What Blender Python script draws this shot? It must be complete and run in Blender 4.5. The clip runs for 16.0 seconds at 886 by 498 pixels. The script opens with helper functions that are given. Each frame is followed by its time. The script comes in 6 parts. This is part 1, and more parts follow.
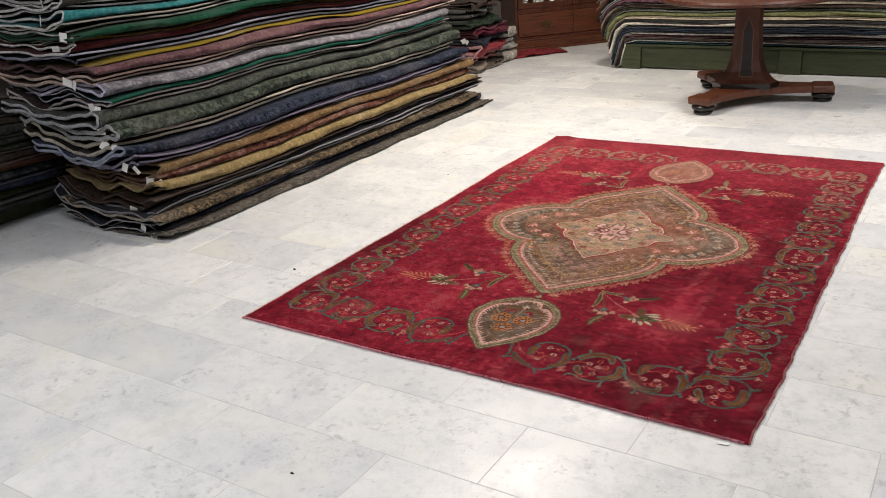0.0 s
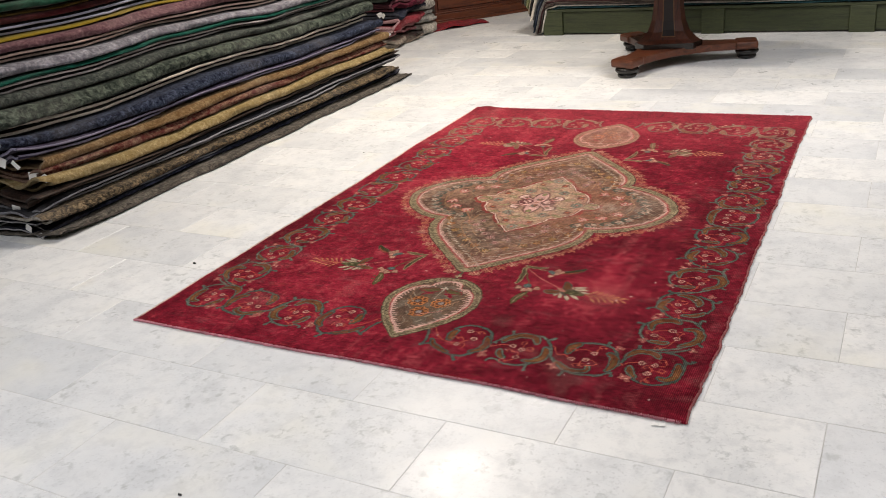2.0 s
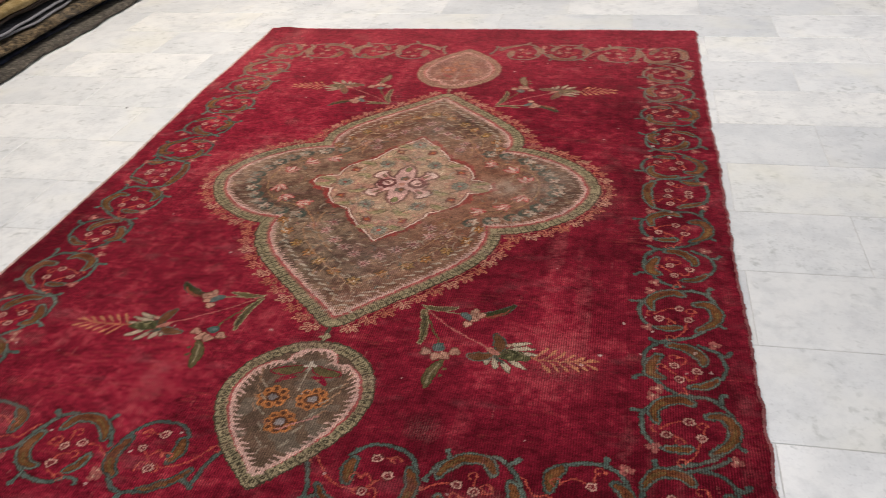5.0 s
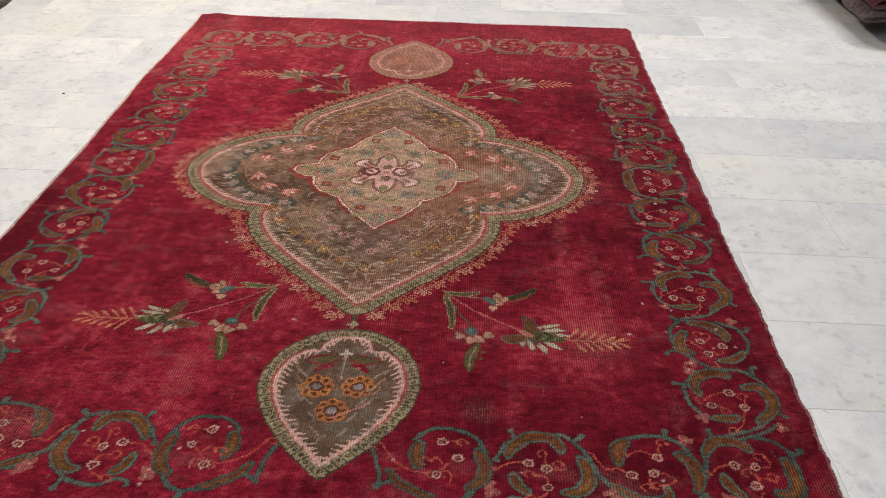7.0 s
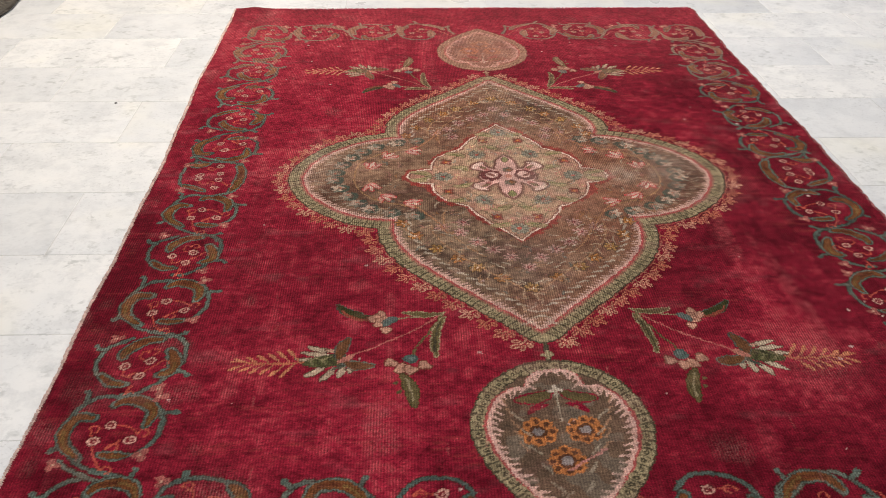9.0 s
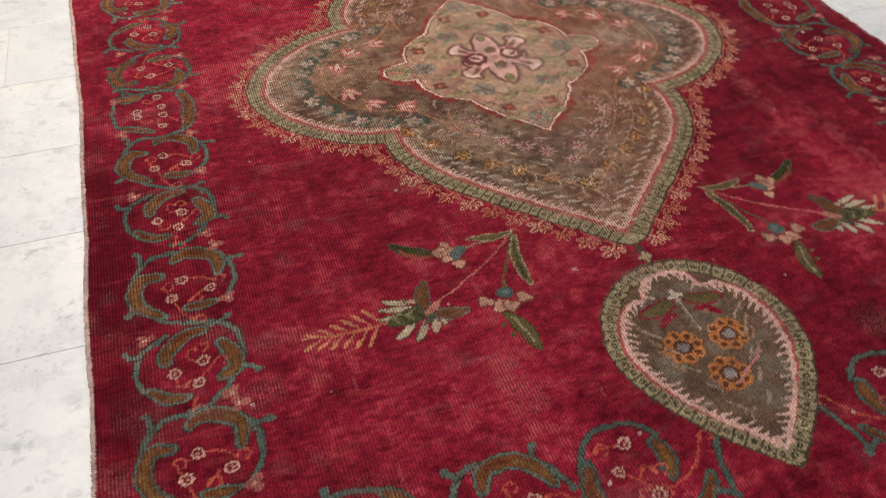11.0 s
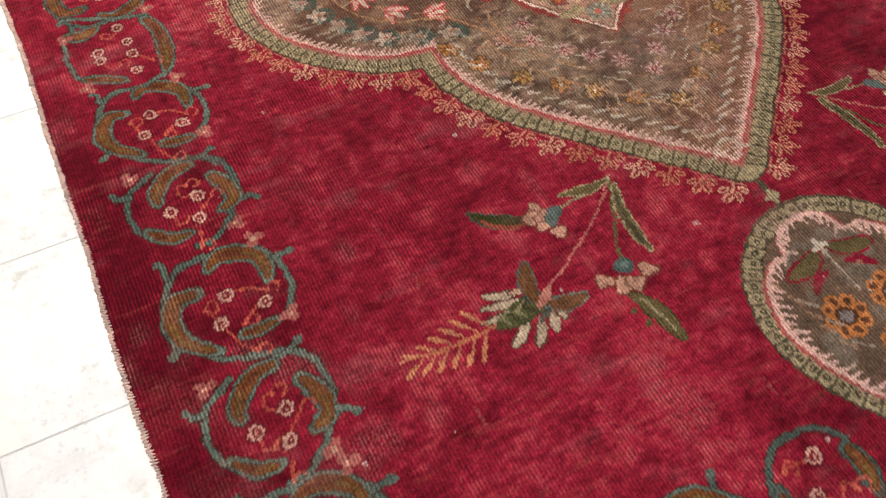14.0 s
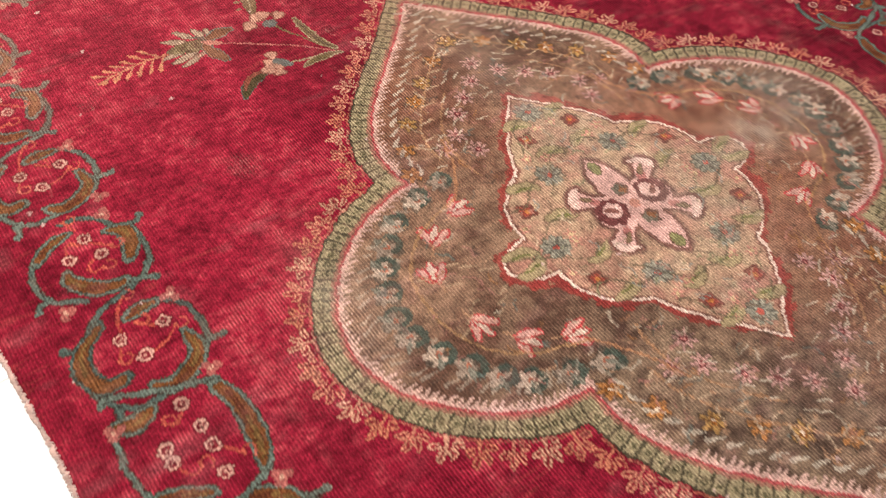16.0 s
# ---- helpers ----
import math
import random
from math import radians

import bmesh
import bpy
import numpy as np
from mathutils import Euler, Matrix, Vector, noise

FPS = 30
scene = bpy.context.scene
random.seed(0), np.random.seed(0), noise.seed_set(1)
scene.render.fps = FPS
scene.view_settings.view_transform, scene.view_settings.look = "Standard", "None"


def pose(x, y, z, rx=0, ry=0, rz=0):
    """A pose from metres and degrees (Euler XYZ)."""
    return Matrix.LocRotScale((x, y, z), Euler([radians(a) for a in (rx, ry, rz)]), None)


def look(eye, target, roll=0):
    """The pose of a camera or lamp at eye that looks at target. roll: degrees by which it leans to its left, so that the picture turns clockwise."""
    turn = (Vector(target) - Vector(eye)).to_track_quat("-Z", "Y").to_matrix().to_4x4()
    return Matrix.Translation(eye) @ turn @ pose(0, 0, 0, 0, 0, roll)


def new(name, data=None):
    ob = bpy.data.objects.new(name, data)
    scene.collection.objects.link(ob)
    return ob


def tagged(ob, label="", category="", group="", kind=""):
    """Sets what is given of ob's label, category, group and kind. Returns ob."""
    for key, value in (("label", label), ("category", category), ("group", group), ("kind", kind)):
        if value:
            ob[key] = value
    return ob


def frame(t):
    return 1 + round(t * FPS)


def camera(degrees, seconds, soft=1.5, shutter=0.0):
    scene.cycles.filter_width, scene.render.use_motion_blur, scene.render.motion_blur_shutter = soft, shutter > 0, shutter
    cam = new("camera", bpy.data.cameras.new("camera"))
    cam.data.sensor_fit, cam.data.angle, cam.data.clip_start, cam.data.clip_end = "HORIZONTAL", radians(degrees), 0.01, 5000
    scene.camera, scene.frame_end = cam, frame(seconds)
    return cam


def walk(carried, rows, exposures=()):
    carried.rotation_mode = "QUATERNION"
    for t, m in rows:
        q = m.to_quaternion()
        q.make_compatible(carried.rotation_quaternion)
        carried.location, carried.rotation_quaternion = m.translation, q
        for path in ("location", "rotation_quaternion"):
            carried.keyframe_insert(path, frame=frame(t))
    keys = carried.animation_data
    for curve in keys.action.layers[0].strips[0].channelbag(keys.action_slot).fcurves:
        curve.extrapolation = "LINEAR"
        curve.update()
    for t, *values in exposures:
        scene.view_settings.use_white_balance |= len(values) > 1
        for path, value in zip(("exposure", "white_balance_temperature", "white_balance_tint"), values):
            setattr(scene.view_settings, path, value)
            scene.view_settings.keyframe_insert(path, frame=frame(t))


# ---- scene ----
cam = camera(53.9, 16.0, 0.8, 0.25)
PATH = [
    (0, (1.43, -3.63, 1.475), (0.406, -2.075, 0.746), -3.9),
    (0.5, (1.418, -3.639, 1.472), (0.374, -2.095, 0.746), -4.1),
    (1, (1.41, -3.639, 1.458), (0.41, -2.07, 0.725), -4.0),
    (1.5, (1.405, -3.573, 1.412), (0.469, -1.975, 0.656), -4.7),
    (2, (1.398, -3.359, 1.353), (0.492, -1.754, 0.577), -5.9),
    (2.5, (1.366, -3.133, 1.327), (0.428, -1.562, 0.52), -6.6),
    (3, (1.237, -2.969, 1.299), (0.313, -1.387, 0.497), -5.8),
    (3.5, (1.052, -2.809, 1.302), (0.205, -1.188, 0.493), -4.7),
    (4, (0.921, -2.646, 1.267), (0.142, -1.039, 0.367), -5.7),
    (4.5, (0.774, -2.435, 1.239), (0.143, -0.821, 0.24), -4.6),
    (5, (0.664, -2.353, 1.254), (0.279, -0.691, 0.21), -3.6),
    (5.2, (0.593, -2.379, 1.259), (0.326, -0.697, 0.211), -3.3),
    (7.3, (0.218, -2.424, 1.222), (0.171, -0.722, 0.173), 1.7),
    (7.5, (0.184, -2.407, 1.205), (0.137, -0.697, 0.169), 1.9),
    (8, (0.041, -2.287, 1.167), (-0.002, -0.566, 0.149), 0.6),
    (8.5, (-0.119, -2.218, 1.17), (-0.129, -0.512, 0.125), 0.9),
    (8.7, (-0.183, -2.21, 1.167), (-0.162, -0.513, 0.108), 0.8),
    (10.8, (-0.711, -1.847, 1.106), (-0.277, -0.368, -0.168), 0.4),
    (11, (-0.73, -1.823, 1.092), (-0.266, -0.396, -0.23), -0.2),
    (11.5, (-0.836, -1.768, 1.081), (-0.323, -0.514, -0.39), -2.4),
    (12, (-0.922, -1.731, 1.067), (-0.417, -0.611, -0.511), -1.9),
    (12.5, (-0.965, -1.69, 1.064), (-0.434, -0.637, -0.551), 1.2),
    (13, (-0.965, -1.643, 1.085), (-0.392, -0.597, -0.521), 1.9),
    (13.5, (-0.908, -1.492, 1.076), (-0.337, -0.433, -0.521), 0.4),
    (14, (-0.849, -1.345, 1.066), (-0.327, -0.287, -0.549), -0.3),
    (14.5, (-0.834, -1.227, 1.075), (-0.353, -0.155, -0.543), -0.9),
    (15, (-0.867, -1.042, 1.091), (-0.224, 0.03, -0.471), 2.1),
    (15.5, (-0.925, -0.837, 1.111), (-0.118, 0.195, -0.401), 5.6),
    (16, (-0.943, -0.625, 1.094), (-0.109, 0.383, -0.418), 4.5),
]
walk(cam, [(t, look(eye, target, roll)) for t, eye, target, roll in PATH], [(0, -0.03, 6500, 10), (2.5, 0.0, 6480, 10), (4, 0.0, 6450, 10), (4.5, -0.15, 6430, 10), (5, -0.27, 6270, 10), (7.5, -0.28, 6340, 10), (8, -0.2, 6370, 10), (8.5, -0.18, 6350, 10), (11, -0.27, 6350, 10), (11.5, 0.31, 6350, 10), (12, 0.09, 6280, 10), (12.5, -0.30, 6320, 10), (13, -0.15, 6300, 10), (13.5, -0.19, 6330, 10), (14, 0.07, 6380, 10), (14.5, -0.08, 6400, 10), (15, -0.12, 6400, 10), (15.5, 0.52, 6350, 10), (16, 0.28, 6350, 10)])

# ---- world and light ----
world = bpy.data.worlds.new("shop_air")
scene.world = world
world.use_nodes = True
world.node_tree.nodes["Background"].inputs[0].default_value = (0.75, 0.82, 0.9, 1)
world.node_tree.nodes["Background"].inputs[1].default_value = 0.3


def lamp(x, y, z, sx, sy, watts, colour, target=None):
    data = bpy.data.lights.new("ceiling_lamp", "AREA")
    data.shape, data.size, data.size_y, data.energy, data.color = "RECTANGLE", sx, sy, watts, colour
    ob = new("ceiling_lamp", data)
    ob.matrix_world = look((x, y, z), target) if target else pose(x, y, z)
    return ob


WARM, COOL = (1.0, 0.895, 0.79), (0.955, 0.95, 0.985)
lamp(-1.25, 1.1, 2.92, 0.5, 0.5, 94, (1.0, 0.885, 0.76))
lamp(-1.35, 3.25, 2.92, 0.4, 0.4, 54, WARM)
lamp(1.7, 1.6, 2.92, 1.2, 0.5, 75, (1.0, 0.955, 0.94))
lamp(-0.4, -2.3, 2.92, 1.2, 0.5, 32, COOL)
lamp(2.4, -3.4, 2.92, 1.2, 0.6, 18, COOL)
lamp(-1.6, -3.5, 2.92, 1.2, 0.5, 33, COOL)


# ---- materials ----
def material(name, rough=0.6, metal=0.0):
    m = bpy.data.materials.new(name)
    m.use_nodes = True
    b = m.node_tree.nodes["Principled BSDF"]
    b.inputs["Roughness"].default_value, b.inputs["Metallic"].default_value = rough, metal
    return m, m.node_tree, b


def node(tree, kind, **values):
    n = tree.nodes.new(kind)
    for key, value in values.items():
        n.inputs[key.replace("_", " ")].default_value = value
    return n


def noise_tex(tree, vector, scale, detail=4.0, rough=0.55, distortion=0.0):
    n = node(tree, "ShaderNodeTexNoise", Scale=scale, Detail=detail, Roughness=rough, Distortion=distortion)
    if vector is not None:
        tree.links.new(vector, n.inputs["Vector"])
    return n


def ramp(tree, value, stops):
    n = tree.nodes.new("ShaderNodeValToRGB")
    el = n.color_ramp.elements
    while len(el) < len(stops):
        el.new(0.5)
    for e, (p, c) in zip(el, stops):
        e.position, e.color = p, (*c, 1)
    tree.links.new(value, n.inputs["Fac"])
    return n.outputs["Color"]


def mix(tree, kind, a, b, fac=1.0):
    n = tree.nodes.new("ShaderNodeMix")
    n.data_type, n.blend_type = "RGBA", kind
    for sock, value in ((n.inputs[0], fac), (n.inputs[6], a), (n.inputs[7], b)):
        if isinstance(value, bpy.types.NodeSocket):
            tree.links.new(value, sock)
        elif isinstance(value, (tuple, list)):
            sock.default_value = (*value, 1)
        else:
            sock.default_value = value
    return n.outputs[2]


def bump(tree, bsdf, height, strength, distance, before=None):
    n = node(tree, "ShaderNodeBump", Strength=strength, Distance=distance)
    tree.links.new(height, n.inputs["Height"])
    if before is not None:
        tree.links.new(before, n.inputs["Normal"])
    tree.links.new(n.outputs[0], bsdf.inputs["Normal"])
    return n.outputs[0]


def coords(tree, which="Object", stretch=None):
    out = tree.nodes.new("ShaderNodeTexCoord").outputs[which]
    if stretch:
        m = tree.nodes.new("ShaderNodeMapping")
        m.inputs["Scale"].default_value = stretch
        tree.links.new(out, m.inputs["Vector"])
        out = m.outputs[0]
    return out


def marble_mat():
    m, t, b = material("white_marble", 0.3)
    geo = t.nodes.new("ShaderNodeNewGeometry")
    info = t.nodes.new("ShaderNodeObjectInfo")
    isle = geo.outputs["Random Per Island"]
    both = t.nodes.new("ShaderNodeMath")
    both.operation = "ADD"
    t.links.new(info.outputs["Random"], both.inputs[0])
    t.links.new(isle, both.inputs[1])
    rnd = t.nodes.new("ShaderNodeMath")
    rnd.operation = "FRACT"
    t.links.new(both.outputs[0], rnd.inputs[0])
    rnd = rnd.outputs[0]
    off = t.nodes.new("ShaderNodeVectorMath")
    off.operation = "MULTIPLY_ADD"
    t.links.new(rnd, off.inputs[0])
    off.inputs[1].default_value = (37.0, 53.0, 91.0)
    t.links.new(geo.outputs["Position"], off.inputs[2])
    v = off.outputs[0]
    cloud = noise_tex(t, v, 4.2, 6, 0.62, 0.15)
    base = ramp(t, cloud.outputs[0], [(0.26, (0.585, 0.605, 0.625)), (0.45, (0.70, 0.715, 0.725)), (0.68, (0.775, 0.78, 0.775))])
    tone = ramp(t, rnd, [(0.0, (0.80, 0.815, 0.83)), (0.20, (0.875, 0.882, 0.890)), (0.42, (0.92, 0.925, 0.925)), (0.70, (0.985, 0.985, 0.98)), (1.0, (1.02, 1.01, 0.985))])
    base = mix(t, "MULTIPLY", base, tone)
    mid = noise_tex(t, v, 15, 5, 0.7, 0.15)
    base = mix(t, "MIX", base, (0.50, 0.515, 0.53), ramp(t, mid.outputs[0], [(0.48, (0, 0, 0)), (0.72, (0.6, 0.6, 0.6))]))
    fleck = noise_tex(t, v, 34, 4, 0.6, 0.35)
    fm = ramp(t, fleck.outputs[0], [(0.54, (0, 0, 0)), (0.68, (1, 1, 1))])
    patch = noise_tex(t, v, 5.5, 3)
    pm = ramp(t, patch.outputs[0], [(0.44, (0, 0, 0)), (0.60, (1, 1, 1))])
    base = mix(t, "MIX", base, (0.33, 0.35, 0.345), mix(t, "MULTIPLY", mix(t, "MULTIPLY", fm, pm), (0.58, 0.58, 0.58)))
    speck = noise_tex(t, v, 105, 3, 0.6, 0.2)
    sm = ramp(t, speck.outputs[0], [(0.56, (0, 0, 0)), (0.69, (0.5, 0.5, 0.5))])
    base = mix(t, "MIX", base, (0.40, 0.41, 0.42), mix(t, "MULTIPLY", sm, ramp(t, cloud.outputs[0], [(0.40, (1, 1, 1)), (0.58, (0.15, 0.15, 0.15))])))
    stain = noise_tex(t, v, 2.1, 3)
    base = mix(t, "MIX", base, (0.66, 0.65, 0.53), ramp(t, stain.outputs[0], [(0.54, (0, 0, 0)), (0.75, (0.4, 0.4, 0.4))]))
    t.links.new(base, b.inputs["Base Color"])
    wear = noise_tex(t, geo.outputs["Position"], 5, 4)
    t.links.new(ramp(t, wear.outputs[0], [(0.3, (0.26, 0.26, 0.26)), (0.7, (0.42, 0.42, 0.42))]), b.inputs["Roughness"])
    b.inputs["Specular IOR Level"].default_value = 0.34
    fine = noise_tex(t, geo.outputs["Position"], 14, 2)
    bump(t, b, fine.outputs[0], 0.08, 0.002)
    return m


def plain_mat(name, c, rough=0.7, scale=8.0, vary=0.12, relief=0.15, stretch=None, metal=0.0):
    m, t, b = material(name, rough, metal)
    v = coords(t, "Object", stretch)
    big, small = noise_tex(t, v, scale, 4), noise_tex(t, v, scale * 9, 3)
    lo, hi = tuple(x * (1 - vary) for x in c), tuple(min(1, x * (1 + vary)) for x in c)
    col = ramp(t, big.outputs[0], [(0.3, lo), (0.7, hi)])
    col = mix(t, "MULTIPLY", col, ramp(t, small.outputs[0], [(0.3, (0.86, 0.86, 0.86)), (0.7, (1, 1, 1))]))
    t.links.new(col, b.inputs["Base Color"])
    bump(t, b, small.outputs[0], relief, 0.003)
    return m


def wood_mat(name, dark, light, rough, axis):
    m, t, b = material(name, rough)
    stretch = [14.0, 14.0, 14.0]
    stretch[axis] = 1.2
    v = coords(t, "Object", tuple(stretch))
    g = noise_tex(t, v, 3.0, 6, 0.65, 0.5)
    col = ramp(t, g.outputs[0], [(0.3, dark), (0.55, light), (0.75, tuple(x * 0.8 for x in light))])
    fine = noise_tex(t, v, 22, 2)
    col = mix(t, "MULTIPLY", col, ramp(t, fine.outputs[0], [(0.35, (0.7, 0.7, 0.7)), (0.6, (1, 1, 1))]))
    t.links.new(col, b.inputs["Base Color"])
    bump(t, b, fine.outputs[0], 0.12, 0.001)
    return m


def cloth_mat(name, a, b2, scale=14.0, line=None):
    """Woven wool: two colours in a broken pattern, with pile grain."""
    m, t, b = material(name, 0.92)
    v = coords(t, "Object")
    big = noise_tex(t, v, scale, 5, 0.7, 1.2)
    motif = noise_tex(t, v, scale * 3.1, 3, 0.6, 0.6)
    both = mix(t, "OVERLAY", big.outputs["Color"], motif.outputs["Color"], 0.8)
    col = ramp(t, both, [(0.40, a), (0.52, tuple((x + y) / 2 for x, y in zip(a, b2))), (0.60, b2), (0.70, tuple(min(1, 1.5 * y + 0.01) for y in b2))])
    fine = noise_tex(t, v, 190, 2)
    col = mix(t, "MULTIPLY", col, ramp(t, fine.outputs[0], [(0.3, (0.62, 0.62, 0.62)), (0.7, (1.0, 1.0, 1.0))]))
    dust = noise_tex(t, v, 3.0, 4)
    col = mix(t, "MIX", col, (0.30, 0.28, 0.26), ramp(t, dust.outputs[0], [(0.5, (0, 0, 0)), (0.85, (0.16, 0.16, 0.16))]))
    t.links.new(col, b.inputs["Base Color"])
    b.inputs["Sheen Weight"].default_value, b.inputs["Sheen Roughness"].default_value = 0.06, 0.4
    b.inputs["Specular IOR Level"].default_value = 0.08
    mid = noise_tex(t, v, 60, 3)
    n = bump(t, b, mid.outputs[0], 0.5, 0.006)
    bump(t, b, fine.outputs[0], 0.5, 0.002, n)
    return m


MARBLE = marble_mat()
GROUT = plain_mat("grout", (0.58, 0.58, 0.57), 0.9, 6, 0.2)
PLASTER = plain_mat("plaster", (0.42, 0.40, 0.37), 0.85, 1.5, 0.05)
CEILING = plain_mat("ceiling_paint", (0.82, 0.82, 0.80), 0.85, 1.5, 0.03)
MAHOGANY = wood_mat("mahogany", (0.024, 0.006, 0.003), (0.090, 0.023, 0.009), 0.42, 2)
MAHOGANY_FLAT = wood_mat("mahogany_flat", (0.042, 0.012, 0.006), (0.130, 0.038, 0.015), 0.40, 0)
EBONY = plain_mat("ebonised_wood", (0.010, 0.008, 0.007), 0.25, 10, 0.3, 0.05)
INLAY = plain_mat("dull_ebony", (0.012, 0.010, 0.010), 0.6, 10, 0.3, 0.05)
GILT = plain_mat("boxwood_line", (0.16, 0.075, 0.028), 0.45, 20, 0.2, 0.05)
GREEN_WOOD = wood_mat("green_stained_pine", (0.018, 0.025, 0.010), (0.048, 0.060, 0.022), 0.6, 0)
BRASS = plain_mat("old_brass", (0.16, 0.11, 0.05), 0.45, 20, 0.3, 0.1, None, 1.0)
PAPER = plain_mat("white_card", (0.82, 0.82, 0.80), 0.7, 20, 0.05, 0.05)
GRIT = plain_mat("black_grit", (0.012, 0.012, 0.013), 0.6, 60, 0.4, 0.6)
CERAMIC = plain_mat("grey_ceramic", (0.36, 0.35, 0.33), 0.25, 10, 0.05, 0.02)
GLASS, gt, gb = material("cabinet_glass", 0.02)
gb.inputs["Transmission Weight"].default_value, gb.inputs["IOR"].default_value = 1.0, 1.45


# ---- mesh helpers ----
def finish(bm, name, mat, smooth=False):
    me = bpy.data.meshes.new(name)
    bm.normal_update()
    bm.to_mesh(me)
    bm.free()
    me.materials.append(mat)
    if smooth:
        me.polygons.foreach_set("use_smooth", [True] * len(me.polygons))
    return me


def part(name, bm, mat, parent, label="", smooth=False):
    ob = new(name, finish(bm, name, mat, smooth))
    ob.parent = parent
    if label:
        tagged(ob, label)
    return ob


def box(bm, x0, x1, y0, y1, z0, z1, bevel=0.0, m=None):
    r = bmesh.ops.create_cube(bm, size=1.0)
    vs = r["verts"]
    bmesh.ops.scale(bm, vec=(x1 - x0, y1 - y0, z1 - z0), verts=vs)
    bmesh.ops.translate(bm, vec=((x0 + x1) / 2, (y0 + y1) / 2, (z0 + z1) / 2), verts=vs)
    if m is not None:
        bmesh.ops.transform(bm, matrix=m, verts=vs)
    if bevel:
        edges = list({e for v in vs for e in v.link_edges})
        bmesh.ops.bevel(bm, geom=edges, offset=bevel, segments=2, profile=0.5, affect="EDGES")
    return bm


def lathe(bm, rings, n=24, cx=0.0, cy=0.0):
    """Turned shape from (radius, height) pairs."""
    rows = [[bm.verts.new((cx + r * math.cos(2 * math.pi * i / n), cy + r * math.sin(2 * math.pi * i / n), z)) for i in range(n)] for r, z in rings]
    for a, b in zip(rows, rows[1:]):
        for i in range(n):
            bm.faces.new((a[i], a[(i + 1) % n], b[(i + 1) % n], b[i]))
    bm.faces.new(rows[0][::-1])
    bm.faces.new(rows[-1])
    return bm


def empty(name, x, y, z, label, category, group="", rz=0.0):
    ob = new(name)
    ob.matrix_world = pose(x, y, z, 0, 0, rz)
    return tagged(ob, label, category, group)


# ---- the room ----
def wall(name, x0, x1, y0, y1):
    bm = bmesh.new()
    box(bm, x0, x1, y0, y1, 0.0, 3.0)
    tagged(new(name, finish(bm, name, PLASTER)), "plain off-white plastered shop wall", "wall", kind="structure")


X0, X1, Y0, Y1 = -5.2, 4.2, -5.6, 6.9
wall("wall_west", X0 - 0.15, X0, Y0, Y1)
wall("wall_east", X1, X1 + 0.15, Y0, Y1)
wall("wall_north", X0 - 0.15, X1 + 0.15, Y1, Y1 + 0.15)
wall("wall_south", X0 - 0.15, X1 + 0.15, Y0 - 0.15, Y0)
bm = bmesh.new()
box(bm, X0 - 0.15, X1 + 0.15, Y0 - 0.15, Y1 + 0.15, 3.0, 3.12)
tagged(new("ceiling", finish(bm, "ceiling", CEILING)), "plain white painted shop ceiling", "ceiling", kind="structure")
bm = bmesh.new()
box(bm, X0 - 0.15, X1 + 0.15, Y0 - 0.15, Y1 + 0.15, -0.15, -0.0009)
FLOOR = tagged(new("floor", finish(bm, "floor", GROUT)), "white and pale grey marble tiled floor", "floor", kind="structure")


# ---- the folded rugs in piles ----
def wave(seed, y, scale):
    return noise.noise((y * scale, seed * 7.31, seed * 1.7))


def fold_line(kind, half, n=7, across=26):
    """Centre line of a folded rug across its width, in units of (x: -1..1 over the width, z: 0..1 over the thickness); layers run between the folds."""
    layers = {"z": 3, "u": 2, "c": 2}[kind]
    z = [(i + 0.5) / layers for i in range(layers)]
    flip = -1 if kind == "c" else 1
    pts, side = [], -1
    for i in range(layers):
        a, b = (-1, 1) if side < 0 else (1, -1)
        a2, b2 = a * 0.985, b * 0.985
        pts += [(a2 + (b2 - a2) * (0.4 * k / across + 0.3 * (1 - math.cos(math.pi * k / across))), z[i]) for k in range(across + 1)]
        if i + 1 < layers:
            r = (z[i + 1] - z[i]) / 2
            for k in range(1, n):
                ang = math.pi * k / n
                pts.append((b2 + b * half * math.sin(ang), z[i] + r * (1 - math.cos(ang))))
        side = -side
    return [(x * flip, zz) for x, zz in pts], layers


